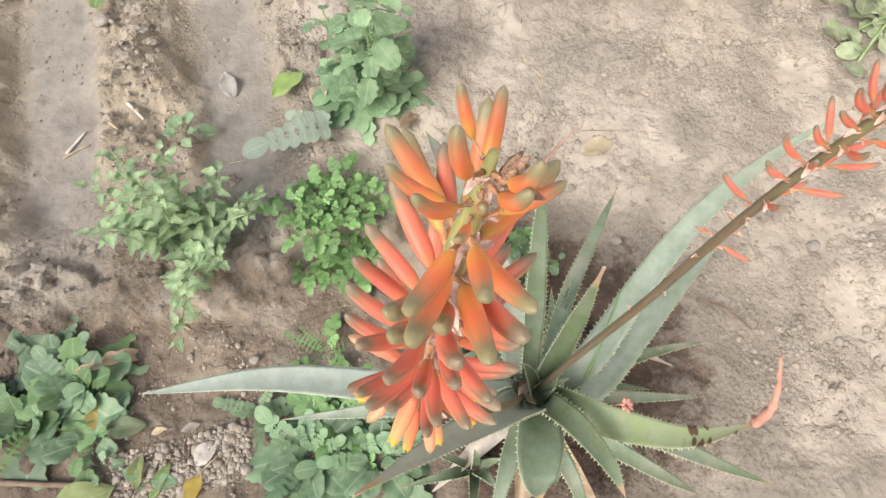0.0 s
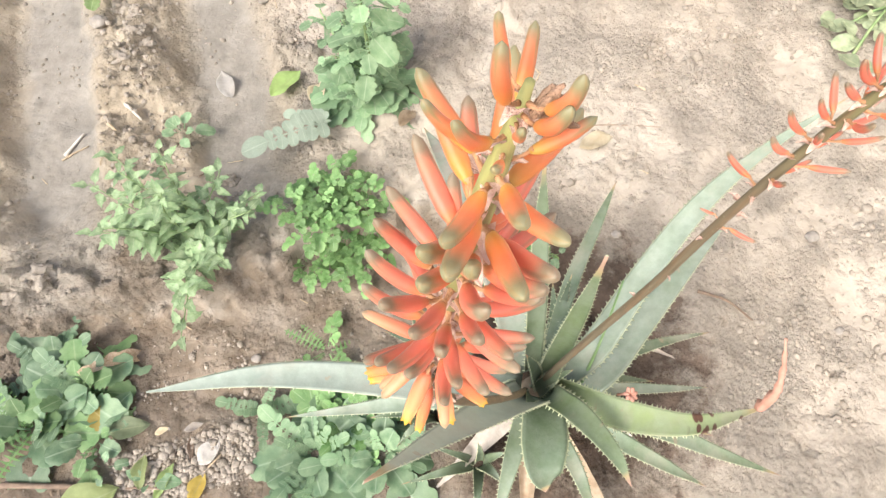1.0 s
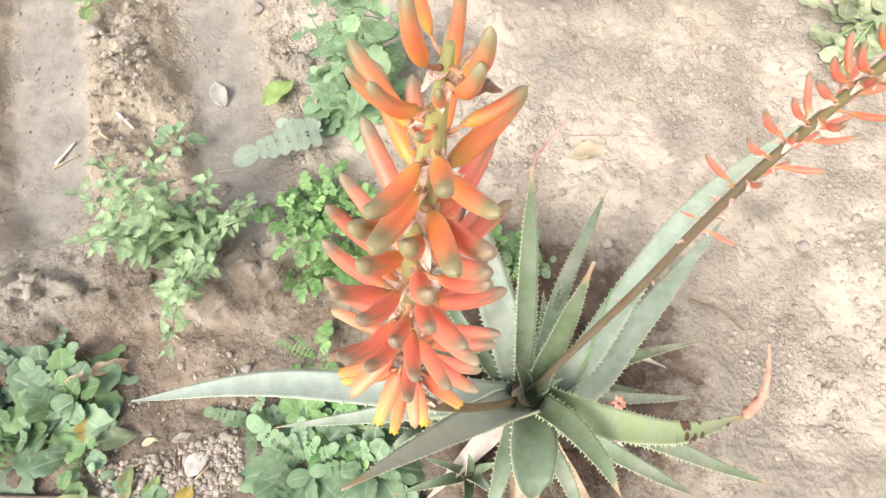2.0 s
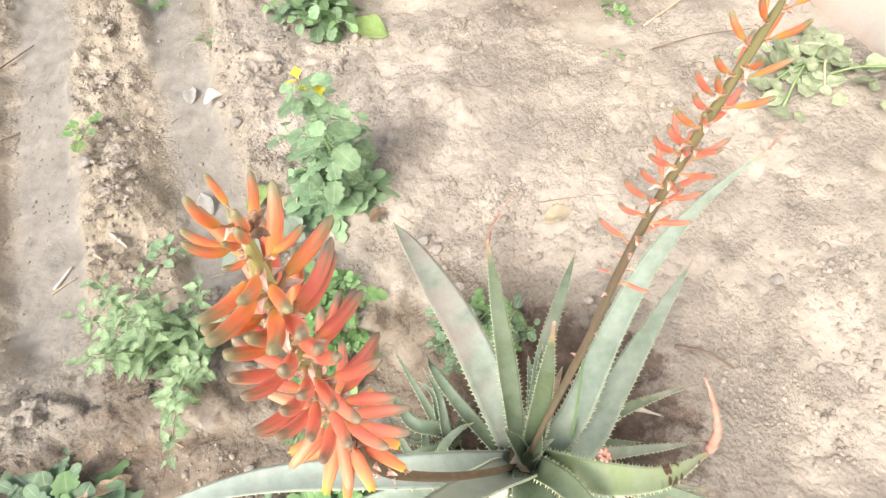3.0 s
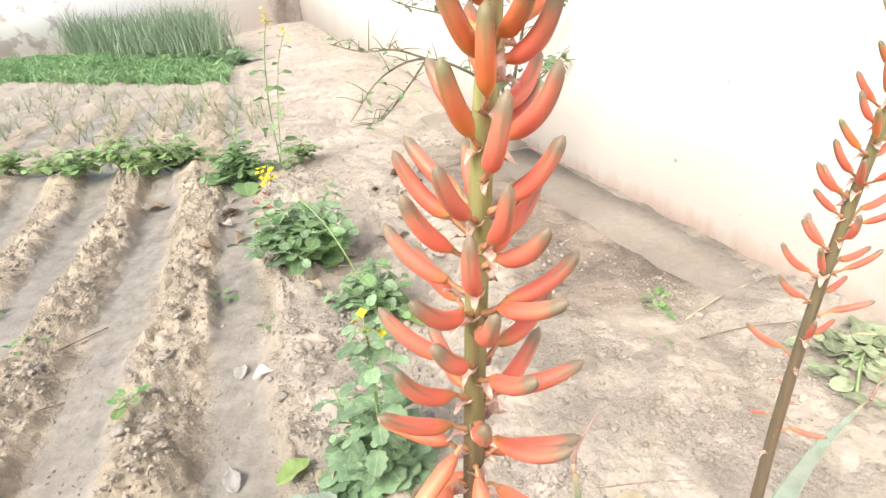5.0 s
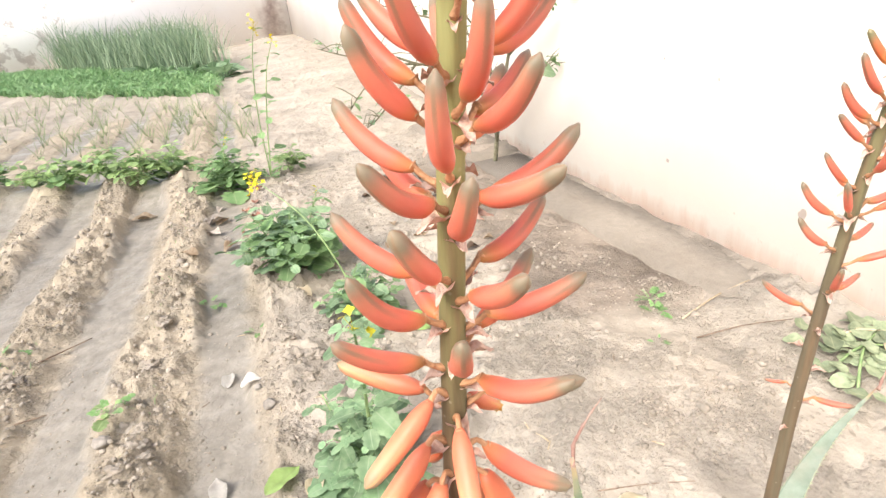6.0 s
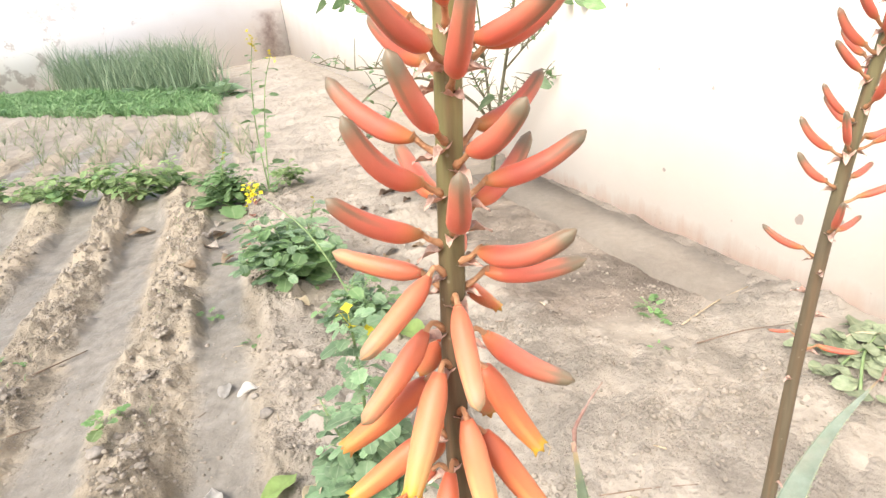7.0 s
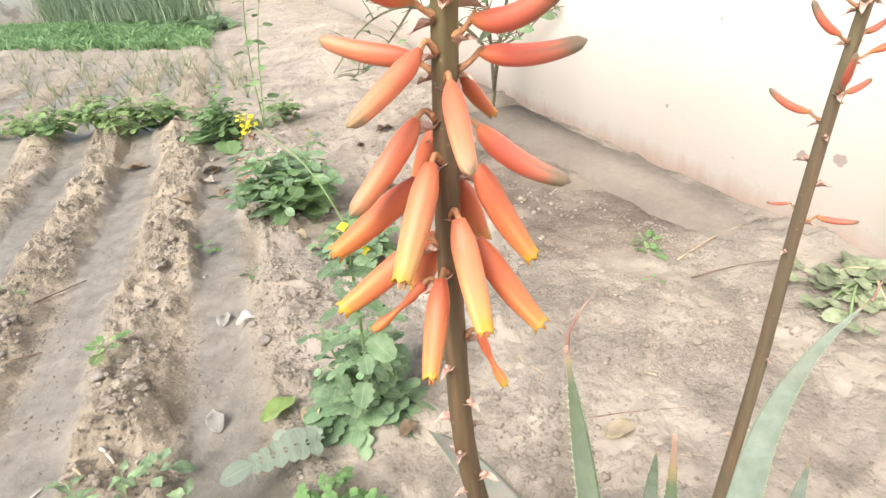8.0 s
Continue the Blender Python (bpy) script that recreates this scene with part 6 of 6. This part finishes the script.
def stick(name, a, b, r0, material, label, bow=0.006, seed=0):
    za, zb = gz(*a) + r0, gz(*b) + r0
    mid = ((a[0] + b[0]) / 2 + bow, (a[1] + b[1]) / 2 + bow, max((za + zb) / 2, gz((a[0] + b[0]) / 2, (a[1] + b[1]) / 2) + r0))
    bm = bmesh.new()
    p = curve_points([(a[0], a[1], za), mid, (b[0], b[1], zb)], 8)
    tube(bm, p, [r0 * (1 - 0.06 * i) for i in range(9)], 6, wrinkle=0.15, seed=seed)
    return tagged(part(name, bm, material, None), label, "stick")


stick("straw_piece", (-0.855, 1.125), (-0.815, 1.06), 0.0065, STRAW_GREY, "short pale broken straw", 0.0, 1)
stick("straw_piece", (-1.06, 1.03), (-1.00, 1.09), 0.0055, STRAW_GREY, "pale piece of broken straw", 0.0, 2)
stick("straw_piece", (-1.07, 1.02), (-0.99, 1.045), 0.003, STRAW, "pale piece of broken straw", 0.0, 3)
stick("straw_piece", (-0.895, 1.045), (-0.875, 1.02), 0.005, STRAW, "tiny bit of straw", 0.0, 4)
stick("twig", (0.49, 0.13), (0.60, 0.03), 0.0045, BARK, "dark dry twig on the soil", 0.008, 5)
stick("twig", (0.37, 0.68), (0.60, 0.60), 0.0018, BARK, "thin twig behind a yellow leaf", 0.004, 6)
stick("twig", (-1.25, 0.16), (-0.86, 0.045), 0.008, BARK, "brown fallen branch on the soil", 0.0, 7)
stick("twig", (-0.83, 0.03), (-0.70, 0.11), 0.003, STRAW, "pale thin twig on the soil", 0.0, 8)
stick("straw_piece", (1.10, 1.24), (1.50, 1.33), 0.004, STRAW, "long pale dry stem by the concrete", 0.02, 9)
stick("twig", (1.06, 1.12), (1.38, 1.02), 0.003, BARK, "thin dark twig on soil", 0.015, 10)
stick("twig", (-1.28, 2.15), (-1.12, 2.32), 0.004, BARK, "dark stick in the furrow", 0.0, 11)
stick("twig", (-1.25, 1.75), (-1.17, 1.80), 0.003, BARK, "dark stick in the furrow", 0.0, 12)
r = random.Random(17)
for k in range(46):
    x, y, a, ln = r.uniform(-1.4, 0.9), r.uniform(0.4, 2.6), r.uniform(0, 3.14), r.uniform(0.015, 0.05)
    stick("straw_piece", (x, y), (x + ln * math.cos(a), y + ln * math.sin(a)), r.uniform(0.0012, 0.0025), STRAW if k % 3 else BARK, "tiny bit of straw on the soil", 0.0, 30 + k)

# cut branch with wilting leaves, lying by the apron
cut = thing("cut_branch", 1.42, 0.74, "cut leafy branch with wilting pale green leaves on the soil", "branch")
WILT = [leaf_mesh("wilted_leaf", "broad", WILTED, s + 30) for s in range(3)]
r = random.Random(23)
for k, (a, b) in enumerate((((1.22, 0.66), (1.50, 0.82)), ((1.38, 0.86), (1.52, 0.80)), ((1.26, 0.78), (1.50, 0.74)), ((1.40, 0.72), (1.63, 0.62)), ((1.52, 0.80), (1.36, 0.66)))):
    bm = bmesh.new()
    p = curve_points([(a[0], a[1], gz(*a) + 0.012), ((a[0] + b[0]) / 2, (a[1] + b[1]) / 2 + 0.02, 0.06), (b[0], b[1], gz(*b) + 0.03)], 10)
    tube(bm, p, [0.005 - 0.0002 * i for i in range(11)], 6)
    part("twig", bm, STRAW if k in (1, 4) else WEED_STEM, cut)
    for j in range(17):
        q = p[r.randint(0, 10)]
        x, y = q.x + r.gauss(0, 0.05), q.y + r.gauss(0, 0.05)
        z = max(gz(x, y), 0.004 if x > 1.24 and y > 0.9 else -1) + r.uniform(0.010, 0.035)
        put("leaf", WILT[j % 3], cut, aim((x, y, z), r.uniform(0, 6.28), r.uniform(-0.1, 0.15), r.uniform(0.045, 0.08), r.uniform(-0.4, 0.4)))


# stones and clods
def lump(name, x, y, s, material, label, seed, rough=0.35, category="clod", flat=0.7):
    bm = bmesh.new()
    blob(bm, (0, 0, 0), (s, s * 0.85, s * flat), seed, 4 if category == "clod" else 3, rough)
    ob = part(name, bm, material, None)
    ob.matrix_basis = Matrix.Translation((x, y, gz(x, y) + s * flat * 0.35))
    return tagged(ob, label, category)


for k, (x, y, s) in enumerate(((-0.81, 1.40, 0.05), (-0.78, 1.33, 0.04), (-0.84, 1.28, 0.045), (-1.09, 0.62, 0.055), (-1.17, 0.60, 0.05), (-0.80, 1.48, 0.04), (-0.86, 1.55, 0.045), (-0.60, 0.80, 0.035), (-0.62, 0.72, 0.03), (-1.32, 0.95, 0.06), (-1.35, 1.1, 0.05), (-1.30, 0.80, 0.06), (-0.26, 1.5, 0.04), (-0.22, 1.62, 0.045), (-0.30, 1.75, 0.035), (-0.83, 1.9, 0.05), (-0.8, 2.2, 0.05), (-1.35, 1.6, 0.06), (-1.33, 2.0, 0.055))):
    lump("clod", x, y, s * 0.62, CLOD, "dry crumbly clod of pale soil", k, 0.8, flat=0.55)
for k, (x, y, s) in enumerate(((0.852, 0.19, 0.018), (-0.92, 1.48, 0.028), (0.05, 0.66, 0.02), (0.02, 0.70, 0.024), (0.06, 0.52, 0.018), (0.75, 1.64, 0.012), (-0.40, 1.43, 0.022), (-0.43, 1.52, 0.014), (0.80, -0.05, 0.012), (0.36, 0.33, 0.012), (-0.12, 1.36, 0.03), (-0.62, 0.30, 0.014))):
    lump("stone", x, y, s, STONE, "small grey-brown stone on the soil", 50 + k, 0.25, "stone")


def crumbs(count, area, size, seed, shape):
    """Loose crumbs of soil, as one sheet of stuff."""
    base = bmesh.new()
    bmesh.ops.create_icosphere(base, subdivisions=1, radius=1.0)
    bv = np.array([v.co[:] for v in base.verts])
    bf = np.array([[v.index for v in f.verts] for f in base.faces])
    base.free()
    g = rng(seed)
    px, py = g.uniform(area[0], area[1], count), g.uniform(area[2], area[3], count)
    keep = shape(px, py, g)
    px, py = px[keep], py[keep]
    n = len(px)
    s = size * g.lognormal(0, 0.5, n)
    pz = ground_height(px, py) + s * 0.25
    jit = g.uniform(0.65, 1.25, (n, len(bv), 1))
    v = bv[None] * jit * s[:, None, None] * np.array([1, 1, 0.75]) + np.stack([px, py, pz], -1)[:, None]
    f = (bf[None] + (np.arange(n) * len(bv))[:, None, None]).reshape(-1, 3)
    me = bpy.data.meshes.new("soil_crumbs")
    me.vertices.add(n * len(bv))
    me.vertices.foreach_set("co", v.ravel())
    me.loops.add(f.size)
    me.loops.foreach_set("vertex_index", f.ravel())
    me.polygons.add(len(f))
    me.polygons.foreach_set("loop_start", np.arange(0, f.size, 3))
    me.polygons.foreach_set("use_smooth", np.ones(len(f), bool))
    me.update(calc_edges=True)
    me.materials.append(CLOD)
    tagged(new("soil_crumbs", me), "loose crumbs of dry pale soil", "soil", kind="stuff")


crumbs(5000, (-1.4, 0.5, -0.4, 0.75), 0.0035, 74, lambda x, y, g: (fbm(x, y, 4.0, 3, 87) > -0.1) & (np.hypot(x - 0.12, y - 0.06) > 0.45))
crumbs(12000, (-1.6, 1.3, -0.35, 2.6), 0.0028, 71, lambda x, y, g: (fbm(x, y, 3.0, 3, 81) + 0.4 * g.normal(size=len(x)) > 0.25) & (np.hypot(x - 0.12, y - 0.06) > 0.42))
crumbs(16000, (-2.2, -0.3, 0.8, 4.6), 0.0045, 72, lambda x, y, g: np.cos(2 * np.pi * (x + 0.81) / 0.52) > -0.3 + 1.1 * g.random(len(x)))
crumbs(16000, (0.15, 1.25, -0.35, 1.6), 0.0034, 75, lambda x, y, g: (fbm(x, y, 2.6, 4, 89) + 0.25 * g.normal(size=len(x)) > 0.35) & (np.hypot(x - 0.12, y - 0.06) > 0.42))
crumbs(2500, (-0.35, 1.2, 1.2, 4.5), 0.0055, 73, lambda x, y, g: fbm(x, y, 2.0, 3, 83) > 0.1)
crumbs(2200, (-0.98, -0.66, 0.02, 0.15), 0.0038, 76, lambda x, y, g: fbm(x, y, 5.0, 3, 93) + 0.3 * g.normal(size=len(x)) > 0.0)
